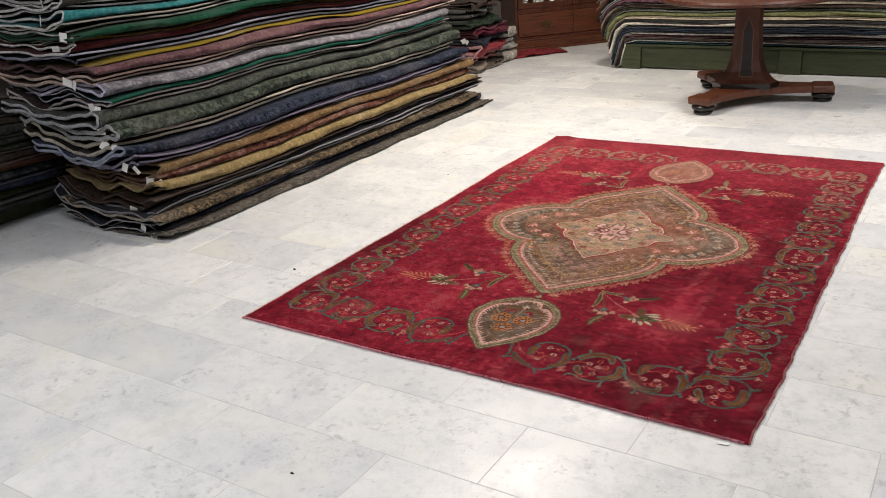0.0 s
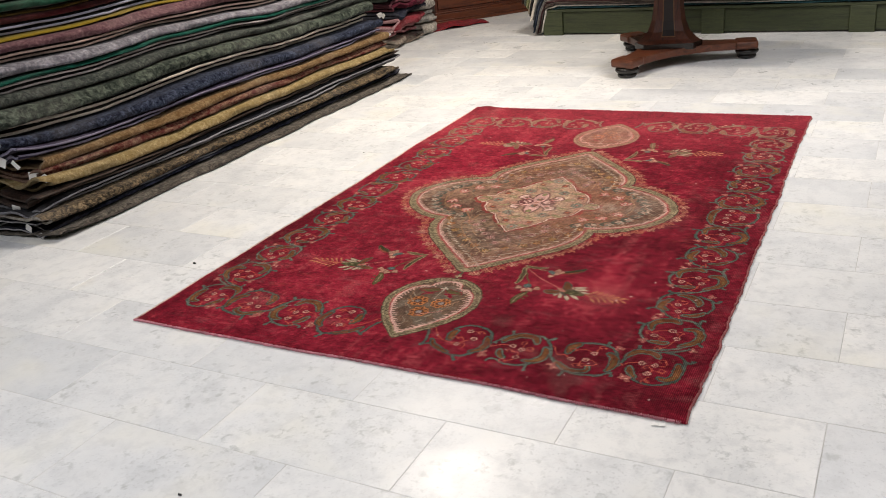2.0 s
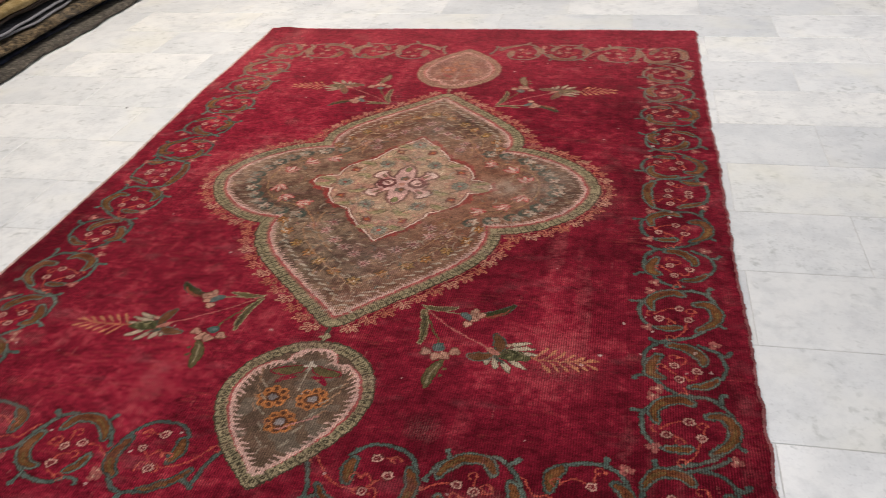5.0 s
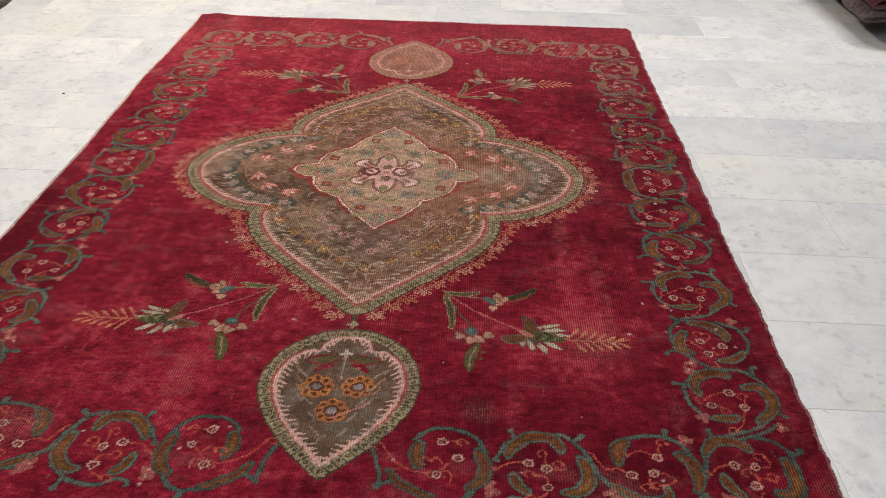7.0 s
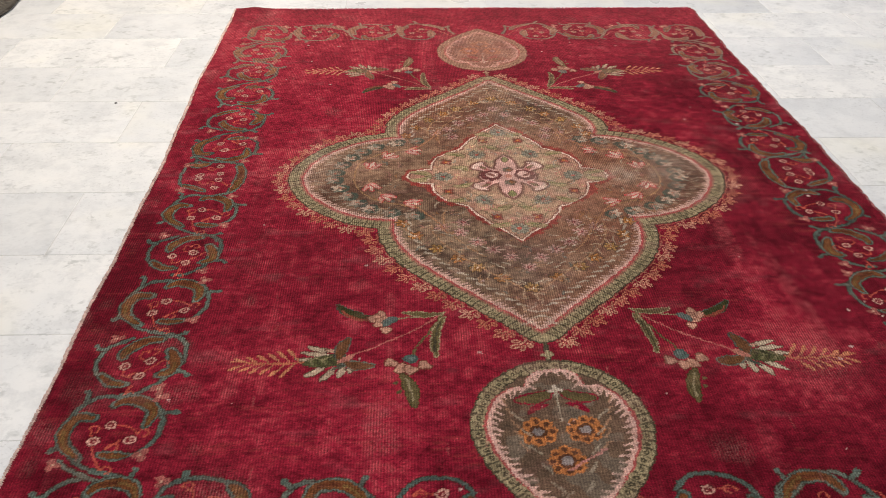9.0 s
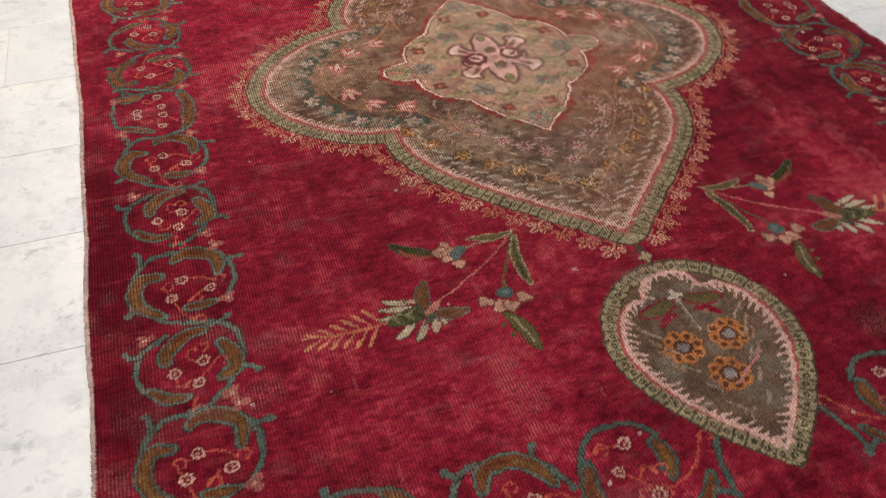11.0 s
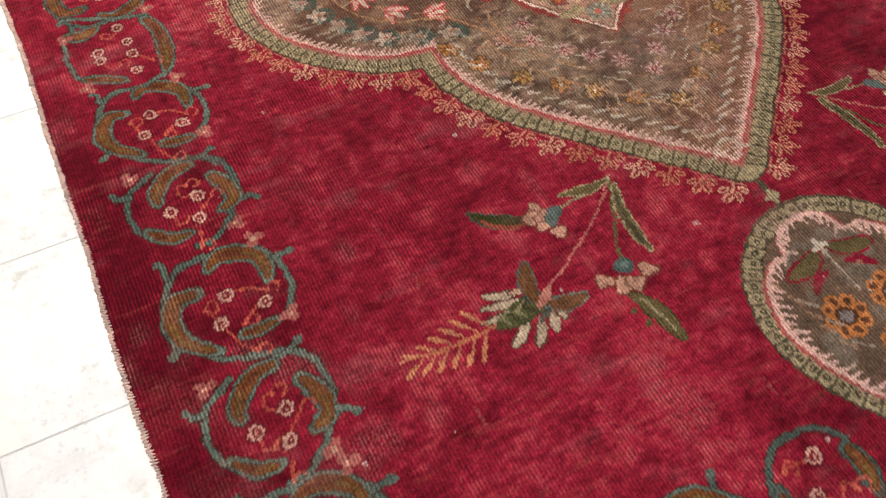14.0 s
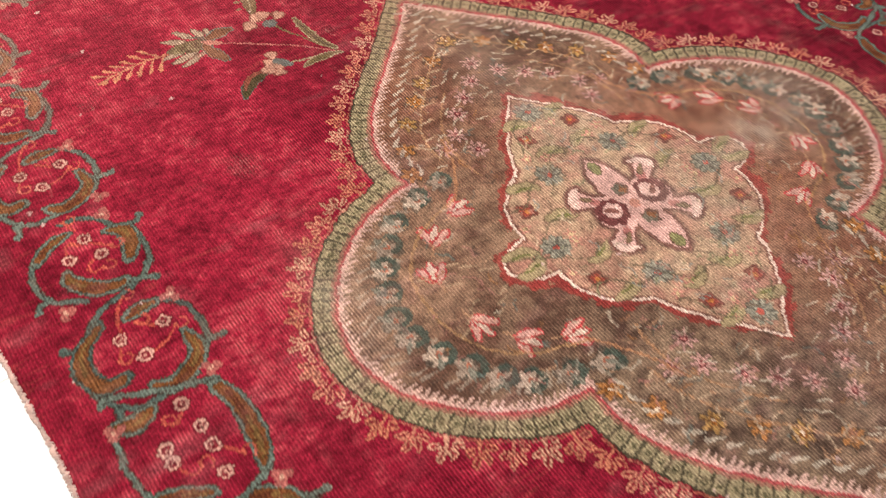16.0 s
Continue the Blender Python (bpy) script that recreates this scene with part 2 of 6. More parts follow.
def folded_rug(mat, seed, kind, y0, y1, xface, depth, low, high, bend=None, steps=44, curl=0.0, mess=0.0):
    """One folded rug along y between y0 and y1. low(y), high(y): its under and upper face; xface(y, z): the visible long side."""
    line, layers = fold_line(kind, 0.030 if curl else 0.026, 7, 34 if curl else 12)
    bm = bmesh.new()
    rows = []
    for j in range(steps + 1):
        y = y0 + (y1 - y0) * j / steps
        lo, hi = low(y), high(y)
        near_end = max(0.0, 1 - (y - y0) / 0.55)
        t = (hi - lo) / layers * (0.36 - (0.05 * near_end ** 2 if curl else 0.0))
        row_a, row_b = [], []
        for i, (u, w) in enumerate(line):
            p, q = line[max(0, i - 1)], line[min(len(line) - 1, i + 1)]
            dx, dz = (q[0] - p[0]) * depth / 2, (q[1] - p[1]) * (hi - lo)
            ln = math.hypot(dx, dz) or 1.0
            nx, nz = -dz / ln, dx / ln
            z = lo + w * (hi - lo)
            edge, layer = abs(u) ** 6, min(layers - 1, int(w * layers))
            x = xface(y, z) - depth / 2 + u * depth / 2 + 0.030 * edge * wave(seed + layer, y, 1.7) + 0.017 * edge * wave(seed + 9 + layer, y, 7) + 0.008 * edge * wave(seed + 4 + layer, y, 19)
            z += 0.55 * t * edge * wave(seed + 3 + layer, y, 2.6) + 0.30 * t * edge * wave(seed + 8 + layer, y, 11)
            z += curl * max(0.0, 1 - (y - y0) / 0.5) ** 2 * ((u * u if u < 0 else 0.3 * u * u) - 0.3 + 0.3 * wave(3.3, u * 1.5 + lo * 1.5, 1.0))
            z += 0.28 * curl * near_end ** 2 * wave(seed * 0.3 + layer * 0.5, u * 1.6 + 3, 1.0) + (near_end ** 3 * (0.045 * wave(seed * 0.028 + layer * 0.03, u * 2.2, 1.0) + 0.010 * wave(seed * 0.05 + layer * 0.1, u * 5.0, 1.0)) if curl else 0.0)
            if kind == "c" and layer == 0:
                x -= 0.035 * edge * max(0.0, u) * (1.2 + wave(seed + 13, y, 1.3))
            if curl:  # loose folds open into loops at the cut end
                side_u = max(0.0, 1 - abs(abs(u) - 0.90) / 0.13)
                z += 0.30 * (hi - lo) * near_end ** 2 * side_u * side_u * (3 - 2 * side_u) * (1 if w > 0.5 else -1) * (0.6 + 0.6 * wave(seed + 31, 1.7 * (u > 0), 1.0))
            if mess:
                x += mess * (0.5 * wave(seed + 21, y * 3.1 + z * 6, 1.0) + 0.4 * edge * wave(seed + 22 + layer, y, 7.0) + 0.25 * edge * wave(seed + 25 + layer, y, 17.0))
                z += mess * (0.28 * edge * wave(seed + 23 + layer, y, 5.0) + 0.18 * edge * wave(seed + 24 + layer, y, 13.0))
            z = max(z, t * 1.02 + 0.001) if lo < 0.1 else z
            stag = 0.055 * wave(seed + 5 + layer * 3, 0.37, 1.0) + 0.03 * wave(seed + 6, u * 2, 1.4)
            yy = y + stag * max(0.0, 1 - 4 * j / steps) + stag * 1.4 * max(0.0, 1 - 4 * (steps - j) / steps)
            thin = t * (1 - 0.40 * edge) if kind == "c" and u > 0 else t
            for row, s in ((row_a, 1), (row_b, -1)):
                v = Vector((x + nx * thin * s, yy, z + nz * thin * s))
                if bend:
                    v = bend(v)
                row.append(bm.verts.new(v))
        rows.append((row_a, row_b))
    m = len(line)
    for (a, b), (c, d) in zip(rows, rows[1:]):
        for i in range(m - 1):
            bm.faces.new((a[i], a[i + 1], c[i + 1], c[i])).material_index = 0 if kind == "c" else 1
            bm.faces.new((b[i + 1], b[i], d[i], d[i + 1])).material_index = 1 if kind == "c" else 0

    def lip(p, q, p_in, q_in):
        """A point that rounds off the edge between p and q, away from the cloth inside it."""
        mid = (p.co + q.co) / 2
        out = mid - (p_in.co + q_in.co) / 2
        return bm.verts.new(mid + out.normalized() * 0.5 * (p.co - q.co).length)

    for end, step, index in ((0, 1, 3), (-1, -1, 5)):  # the long edges
        mids = [lip(a[end], b[end], a[end + step], b[end + step]) for a, b in rows]
        for (a, b), (c, d), e, f in zip(rows, rows[1:], mids, mids[1:]):
            for quad in ((e, a[end], c[end], f), (b[end], e, f, d[end])):
                bm.faces.new(quad if end == 0 else quad[::-1]).material_index = index
    for end, step, index in ((0, 1, 2), (-1, -1, 4)):  # the cut ends
        (a, b), (c, d) = rows[end], rows[end + step]
        mids = [lip(a[i], b[i], c[i], d[i]) for i in range(m)]
        for i in range(m - 1):
            for quad in ((a[i + 1], a[i], mids[i], mids[i + 1]), (mids[i + 1], mids[i], b[i], b[i + 1])):
                bm.faces.new(quad if end == 0 else quad[::-1]).material_index = index
    return bm


def rug_parts(bm, mat, th):
    """Hangs the pieces of a folded rug under it: the doubled cloth, its cut ends and its selvedges."""
    for name, keep, label in (("cloth", (0, 1), ""), ("cut_end", (2,), "rough cut end showing the backing"), ("cut_end", (4,), "rough cut end showing the backing"), ("selvedge", (3,), "stitched selvedge"), ("selvedge", (5,), "stitched selvedge")):
        piece = bm.copy()
        bmesh.ops.delete(piece, geom=[f for f in piece.faces if f.material_index not in keep], context="FACES")
        for f in piece.faces:
            f.material_index -= keep[0]
        ob = part(name, piece, mat[{4: 2, 5: 3}.get(keep[0], keep[0])], th, label, True)
        if len(keep) > 1:
            ob.data.materials.append(mat[1])
    bm.free()


def tag_mesh(bm, m, w=0.035, h=0.045):
    box(bm, -w / 2, w / 2, -0.001, 0.001, -h, 0.0, 0.0, m)
    return bm


def rug_pile(rows, y0, y1, depth, lean, ground, group, jitter=0.05, pose_m=None, bend=None, tags=(), where="", swell=0.3, edge_out=0.0, curl=0.0, shade=0.58, far_jitter=0.0, ends={}, mess=0.0):
    """Rugs folded and laid on one another. rows: (colour words, colour, second colour, thickness, kind)."""
    tops = [lambda y: ground]
    made = []
    for k, (words, c1, c2, thick, kind) in enumerate(rows):
        # shade scales all colours of the pile alike
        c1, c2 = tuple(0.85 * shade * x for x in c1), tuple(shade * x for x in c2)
        seed = k * 3 + len(rows) * 11
        low = tops[-1]

        def high(y, low=low, thick=thick, seed=seed):
            return low(y) + thick * (1 + swell * wave(seed, y, 0.7) + 0.28 * swell * wave(seed + 1, y, 2.2) + (0.12 if seed % 2 else -0.05) * max(0.0, 1 - (y - y0) / 0.6) * (1 if curl else 0))

        tops.append(high)
        push = 0.075 * noise.noise((k * 1.7, 3.3, ground)) + edge_out * (1 if k == 0 else 0)
        xf = (lambda y, z, push=push, seed=seed: lean(z) + push + 0.02 * wave(seed + 2, y, 0.8))
        a = y0 + jitter * noise.noise((k * 2.3, 1.1, 5.0)) * 1.6
        if curl and k in (5, 6, 7):
            a += 0.13
        b = y1 + (0.09 if curl and k == 0 else 0.0) + (jitter + far_jitter) * noise.noise((k * 1.9, 8.1, 2.0)) * 1.6
        back = tuple(0.8 * (x + y) / 2 + 0.014 for x, y in zip(c1, c2))
        hem = tuple(0.8 * y + 0.03 * g for y, g in zip(c2, (0.9, 0.88, 0.86)))
        tint = words.replace(" ", "_")
        side = hem
        if k in ends:
            # pale ends brightened, upper ones most, in place of light on the near end
            hem = tuple(min(0.8, (2.4 if k > 19 else 1.6 if k > 6 else 1.3) * h) for h in ends[k])
            pale = 0.8 if k in (3, 9, 10, 13, 16, 19, 25) else 0.3
            side = tuple(pale * h + (1 - pale) * g for h, g in zip(hem, side))
        mat = (cloth_mat(tint + "_pile", c1, c2, 13 + 14 * random.random()), cloth_mat(tint + "_back", back, tuple(0.6 * y for y in c2), 30), cloth_mat(tint + "_hem", hem, tuple(0.45 * h + 0.2 * g for h, g in zip(hem, c1)), 34), cloth_mat(tint + "_selvedge", side, tuple(1.2 * h for h in side), 60))
        cloth = folded_rug(mat, seed, kind, a, b, xf, depth * (1 + 0.06 * noise.noise((k, 4.4, 1.0)) + (0.42 * max(0.0, k - 9) / 19 if curl else 0.0)), low, high, bend, 68 if curl else 40, curl, mess)
        ob = new("folded_rug")
        rug_parts(cloth, mat, ob)
        if pose_m is not None:
            ob.matrix_world = pose_m
        tagged(ob, words + " wool rug folded flat" + where, "rug", group)
        made.append(ob)
        if k in tags:
            zz = low(a) + 0.6 * thick
            x = xf(a, zz) - 0.03 - 0.12 * random.random()
            bm = bmesh.new()
            tag_mesh(bm, pose(x, a - 0.012, zz + 0.01, random.uniform(-25, 25), random.uniform(-35, 35), random.uniform(-40, 30)), 0.035 + 0.015 * random.random(), 0.045)
            part("price_tag", bm, PAPER, ob, "white card price tag")
            if random.random() < 0.6:
                bm = bmesh.new()
                tag_mesh(bm, pose(x + 0.06, a - 0.016, zz, random.uniform(-25, 25), random.uniform(-60, 60), random.uniform(-40, 60)), 0.03, 0.045)
                part("price_tag", bm, PAPER, ob, "white card price tag")
    return made


MAIN_PILE = [
    ("charcoal and taupe", (0.075, 0.066, 0.058), (0.26, 0.23, 0.19), 0.026, "u"),
    ("navy and black", (0.010, 0.012, 0.028), (0.045, 0.055, 0.10), 0.040, "z"),
    ("tan and black patterned", (0.03, 0.025, 0.02), (0.34, 0.25, 0.15), 0.040, "u"),
    ("black pale-edged", (0.010, 0.011, 0.018), (0.035, 0.037, 0.05), 0.050, "c"),
    ("dark brown", (0.025, 0.013, 0.010), (0.08, 0.045, 0.03), 0.034, "c"),
    ("mustard yellow", (0.40, 0.28, 0.11), (0.56, 0.43, 0.22), 0.056, "u"),
    ("rust red patterned", (0.14, 0.02, 0.018), (0.36, 0.22, 0.15), 0.046, "u"),
    ("orange tan", (0.24, 0.13, 0.05), (0.40, 0.27, 0.14), 0.046, "u"),
    ("indigo and purple", (0.03, 0.02, 0.06), (0.09, 0.07, 0.14), 0.044, "c"),
    ("navy blue patterned", (0.006, 0.009, 0.028), (0.08, 0.10, 0.16), 0.060, "u"),
    ("near-black with beige edge", (0.012, 0.012, 0.010), (0.05, 0.045, 0.035), 0.060, "c"),
    ("grey-green faded", (0.03, 0.042, 0.034), (0.16, 0.19, 0.15), 0.078, "u"),
    ("sage grey", (0.05, 0.062, 0.056), (0.15, 0.165, 0.145), 0.050, "u"),
    ("dark aubergine", (0.022, 0.012, 0.016), (0.08, 0.05, 0.055), 0.044, "c"),
    ("teal green", (0.004, 0.09, 0.06), (0.01, 0.14, 0.10), 0.022, "u"),
    ("pale lavender grey", (0.22, 0.21, 0.25), (0.44, 0.43, 0.48), 0.050, "u"),
    ("mauve brown", (0.06, 0.03, 0.032), (0.17, 0.105, 0.10), 0.048, "c"),
    ("dusty mauve", (0.17, 0.075, 0.095), (0.30, 0.17, 0.18), 0.056, "u"),
    ("bright yellow", (0.42, 0.30, 0.02), (0.36, 0.25, 0.03), 0.016, "u"),
    ("dark midnight blue", (0.006, 0.008, 0.020), (0.025, 0.03, 0.06), 0.048, "c"),
    ("maroon", (0.085, 0.010, 0.016), (0.14, 0.03, 0.03), 0.034, "u"),
    ("old gold", (0.28, 0.17, 0.02), (0.14, 0.09, 0.03), 0.026, "z"),
    ("dark emerald green", (0.004, 0.07, 0.035), (0.02, 0.12, 0.07), 0.036, "u"),
    ("brown and olive", (0.04, 0.03, 0.018), (0.13, 0.11, 0.06), 0.044, "c"),
    ("turquoise", (0.03, 0.28, 0.31), (0.09, 0.38, 0.40), 0.036, "u"),
    ("charcoal", (0.02, 0.02, 0.022), (0.07, 0.07, 0.07), 0.044, "c"),
    ("taupe", (0.12, 0.10, 0.085), (0.22, 0.19, 0.165), 0.044, "u"),
    ("faded rose", (0.22, 0.10, 0.10), (0.33, 0.22, 0.20), 0.048, "c"),
    ("grey", (0.14, 0.14, 0.145), (0.25, 0.25, 0.25), 0.048, "u"),
]
# the low pile stands in shadow; part of that darkness is in these colours
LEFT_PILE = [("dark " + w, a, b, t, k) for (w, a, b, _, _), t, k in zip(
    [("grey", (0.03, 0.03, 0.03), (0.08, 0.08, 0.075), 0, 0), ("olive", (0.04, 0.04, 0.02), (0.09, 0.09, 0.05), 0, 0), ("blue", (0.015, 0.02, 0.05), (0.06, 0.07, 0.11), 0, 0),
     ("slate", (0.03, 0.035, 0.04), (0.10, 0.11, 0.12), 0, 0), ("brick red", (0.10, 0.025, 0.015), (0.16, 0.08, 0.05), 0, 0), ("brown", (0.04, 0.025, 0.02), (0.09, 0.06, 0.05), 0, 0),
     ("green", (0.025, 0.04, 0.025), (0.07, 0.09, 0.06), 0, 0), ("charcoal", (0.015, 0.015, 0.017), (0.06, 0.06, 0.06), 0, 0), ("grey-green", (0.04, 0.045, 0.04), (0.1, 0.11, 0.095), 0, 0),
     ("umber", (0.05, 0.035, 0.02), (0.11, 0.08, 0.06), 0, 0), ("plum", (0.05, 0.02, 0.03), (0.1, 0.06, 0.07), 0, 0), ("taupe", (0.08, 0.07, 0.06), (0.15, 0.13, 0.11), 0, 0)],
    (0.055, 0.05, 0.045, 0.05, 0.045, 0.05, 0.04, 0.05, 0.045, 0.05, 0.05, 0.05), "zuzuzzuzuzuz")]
PALLET_PILE = [(w, a, b, t, k) for (w, a, b), t, k in zip(
    [("petrol blue", (0.03, 0.10, 0.13), (0.06, 0.16, 0.19)), ("cream", (0.62, 0.58, 0.50), (0.75, 0.72, 0.66)), ("black and brown", (0.02, 0.015, 0.015), (0.08, 0.06, 0.05)),
     ("maroon", (0.09, 0.03, 0.035), (0.15, 0.08, 0.08)), ("stone grey", (0.16, 0.15, 0.14), (0.28, 0.27, 0.25)), ("navy", (0.012, 0.018, 0.035), (0.04, 0.055, 0.08)),
     ("slate blue", (0.05, 0.065, 0.085), (0.12, 0.14, 0.16)), ("off-white", (0.66, 0.60, 0.50), (0.80, 0.75, 0.66)), ("black", (0.012, 0.012, 0.012), (0.04, 0.04, 0.04)),
     ("beige", (0.40, 0.34, 0.25), (0.56, 0.50, 0.38)), ("olive green", (0.16, 0.17, 0.07), (0.26, 0.27, 0.14)), ("grey-green", (0.12, 0.14, 0.11), (0.22, 0.24, 0.20)),
     ("dark brown", (0.035, 0.02, 0.016), (0.09, 0.06, 0.05)), ("sand", (0.30, 0.25, 0.19), (0.40, 0.35, 0.28)), ("plum", (0.06, 0.02, 0.035), (0.12, 0.06, 0.08)),
     ("pale grey", (0.25, 0.25, 0.25), (0.38, 0.38, 0.37)), ("charcoal", (0.02, 0.02, 0.022), (0.07, 0.07, 0.07)), ("rust", (0.14, 0.05, 0.03), (0.2, 0.11, 0.08)),
     ("taupe", (0.14, 0.12, 0.10), (0.22, 0.20, 0.17)), ("dusty pink", (0.28, 0.16, 0.16), (0.36, 0.25, 0.24)), ("grey", (0.16, 0.16, 0.16), (0.26, 0.26, 0.26))],
    (0.022, 0.020, 0.022, 0.022, 0.026, 0.028, 0.024, 0.034, 0.020, 0.024, 0.040, 0.030, 0.024, 0.026, 0.024, 0.028, 0.026, 0.026, 0.03, 0.03, 0.03), "zuzzzzzuzzuzzzuzzuzzz")]
RED_PILE = [
    ("beige", (0.24, 0.19, 0.15), (0.42, 0.36, 0.30), 0.10, "u"),
    ("raspberry red", (0.34, 0.025, 0.055), (0.42, 0.07, 0.10), 0.09, "c"),
    ("scarlet", (0.28, 0.02, 0.03), (0.38, 0.08, 0.10), 0.07, "u"),
    ("navy", (0.012, 0.014, 0.03), (0.05, 0.055, 0.08), 0.10, "u"),
    ("burgundy", (0.10, 0.012, 0.03), (0.16, 0.03, 0.05), 0.09, "z"),
    ("dark green", (0.015, 0.03, 0.02), (0.05, 0.07, 0.05), 0.07, "u"),
    ("black and white", (0.02, 0.02, 0.02), (0.14, 0.14, 0.13), 0.08, "c"),
    ("dark brown", (0.03, 0.02, 0.015), (0.09, 0.06, 0.05), 0.08, "z"),
]

# rugs whose cut ends and backs show paler than their pile; rug_pile brightens them further
PALE_ENDS = {25: (0.50, 0.46, 0.44), 28: (0.60, 0.55, 0.53), 2: (0.30, 0.28, 0.25), 8: (0.26, 0.25, 0.34), 13: (0.30, 0.28, 0.28), 19: (0.24, 0.25, 0.32), 1: (0.30, 0.30, 0.31), 3: (0.20, 0.20, 0.22), 9: (0.22, 0.24, 0.30), 10: (0.36, 0.33, 0.28), 11: (0.30, 0.31, 0.32), 12: (0.27, 0.28, 0.30), 14: (0.34, 0.33, 0.42), 15: (0.38, 0.37, 0.48), 16: (0.36, 0.28, 0.24), 20: (0.46, 0.50, 0.40), 21: (0.52, 0.56, 0.38), 23: (0.36, 0.34, 0.31), 24: (0.46, 0.44, 0.41), 26: (0.46, 0.42, 0.40), 27: (0.48, 0.43, 0.42)}
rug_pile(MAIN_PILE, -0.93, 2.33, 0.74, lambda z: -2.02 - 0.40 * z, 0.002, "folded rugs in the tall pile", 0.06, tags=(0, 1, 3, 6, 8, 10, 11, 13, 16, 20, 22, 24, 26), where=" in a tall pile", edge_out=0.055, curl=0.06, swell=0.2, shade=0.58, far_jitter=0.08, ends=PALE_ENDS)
# shade=0.42 deepens the low pile's shadow through its rug colours
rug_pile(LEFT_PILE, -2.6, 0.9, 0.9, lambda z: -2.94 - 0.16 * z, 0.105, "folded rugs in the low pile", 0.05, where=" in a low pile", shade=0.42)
rug_pile(RED_PILE, 3.42, 3.95, 0.95, lambda z: -2.70 - 0.05 * z, 0.002, "folded rugs by the cabinet", 0.08, where=" in a small pile", swell=0.6, shade=0.8, mess=0.13, tags=(1, 3), ends={1: (0.42, 0.30, 0.30), 2: (0.40, 0.24, 0.25)})


# low board under the dark pile
def board_base():
    th = empty("pallet", -3.50, -0.85, 0.0, "low dark wooden pallet under a pile of folded rugs", "pallet")
    for x in (-0.3, 0.0, 0.3):
        bm = bmesh.new()
        part("board", box(bm, x - 0.08, x + 0.08, -1.5, 1.7, 0.0, 0.100, 0.004), GREEN_WOOD, th)
    return th


board_base()


# rugs on the green pallet: they run along x and hang down over its end
def over_end(v):
    """Takes a rug laid along y (its side facing +x) to one along x facing -y, whose end bends down over the pallet."""
    along, side, z = v.y, v.x, v.z
    bx, r0 = -1.42, 0.03
    if along >= bx:
        return Vector((along, -side, z))
    r = r0 + max(0.0, z - 0.225) * 0.75
    s = bx - along
    quarter = r * math.pi / 2
    zc = z - r
    if s < quarter:
        a = s / r
        return Vector((bx - r * math.sin(a), -side, zc + r * math.cos(a)))
    return Vector((bx - r - 0.25 * (s - quarter), -side, max(0.012 + 0.15 * max(0.0, z - 0.225), zc - 0.92 * (s - quarter))))


rug_pile(PALLET_PILE, -1.80, 2.5, 1.0, lambda z: -3.99 - 0.03 * z, 0.226, "folded rugs on the green pallet", 0.04, bend=over_end, where=" on a green pallet", swell=0.3, shade=1.12)


def green_pallet():
    th = empty("pallet", 0.5, 4.5, 0.0, "low green-stained pine pallet under folded rugs", "pallet")
    for x in (-1.92, -0.55, 0.55, 1.75):
        bm = bmesh.new()
        part("post", box(bm, x - 0.09, x + 0.09, -0.50, 0.5, 0.0, 0.2, 0.006), GREEN_WOOD, th)
    for x0, x1 in ((-1.83, -0.64), (-0.46, 0.46), (0.64, 1.66)):
        bm = bmesh.new()
        part("board", box(bm, x0, x1, -0.475, -0.45, 0.012, 0.196, 0.004), GREEN_WOOD, th)
    bm = bmesh.new()
    part("deck", box(bm, -2.0, 1.84, -0.5, 0.5, 0.2, 0.222, 0.004), GREEN_WOOD, th)
    return th


green_pallet()


# ---- the pedestal table ----
def tri_ring(bm, r_flat, r_corner, z, cx, cy, face_angle):
    """Three broad flats with cut corners; the flats face face_angle and every 120 degrees from it."""
    vs = []
    for k in range(3):
        c = face_angle + 60 + 120 * k
        a = math.degrees(math.acos(min(1.0, r_flat / r_corner)))
        lo, hi = face_angle + 120 * k + a, face_angle + 120 * (k + 1) - a
        for q in (lo, hi) if hi > lo else (c - 1, c + 1):
            vs.append(bm.verts.new((cx + r_corner * math.cos(radians(q)), cy + r_corner * math.sin(radians(q)), z)))
    return vs


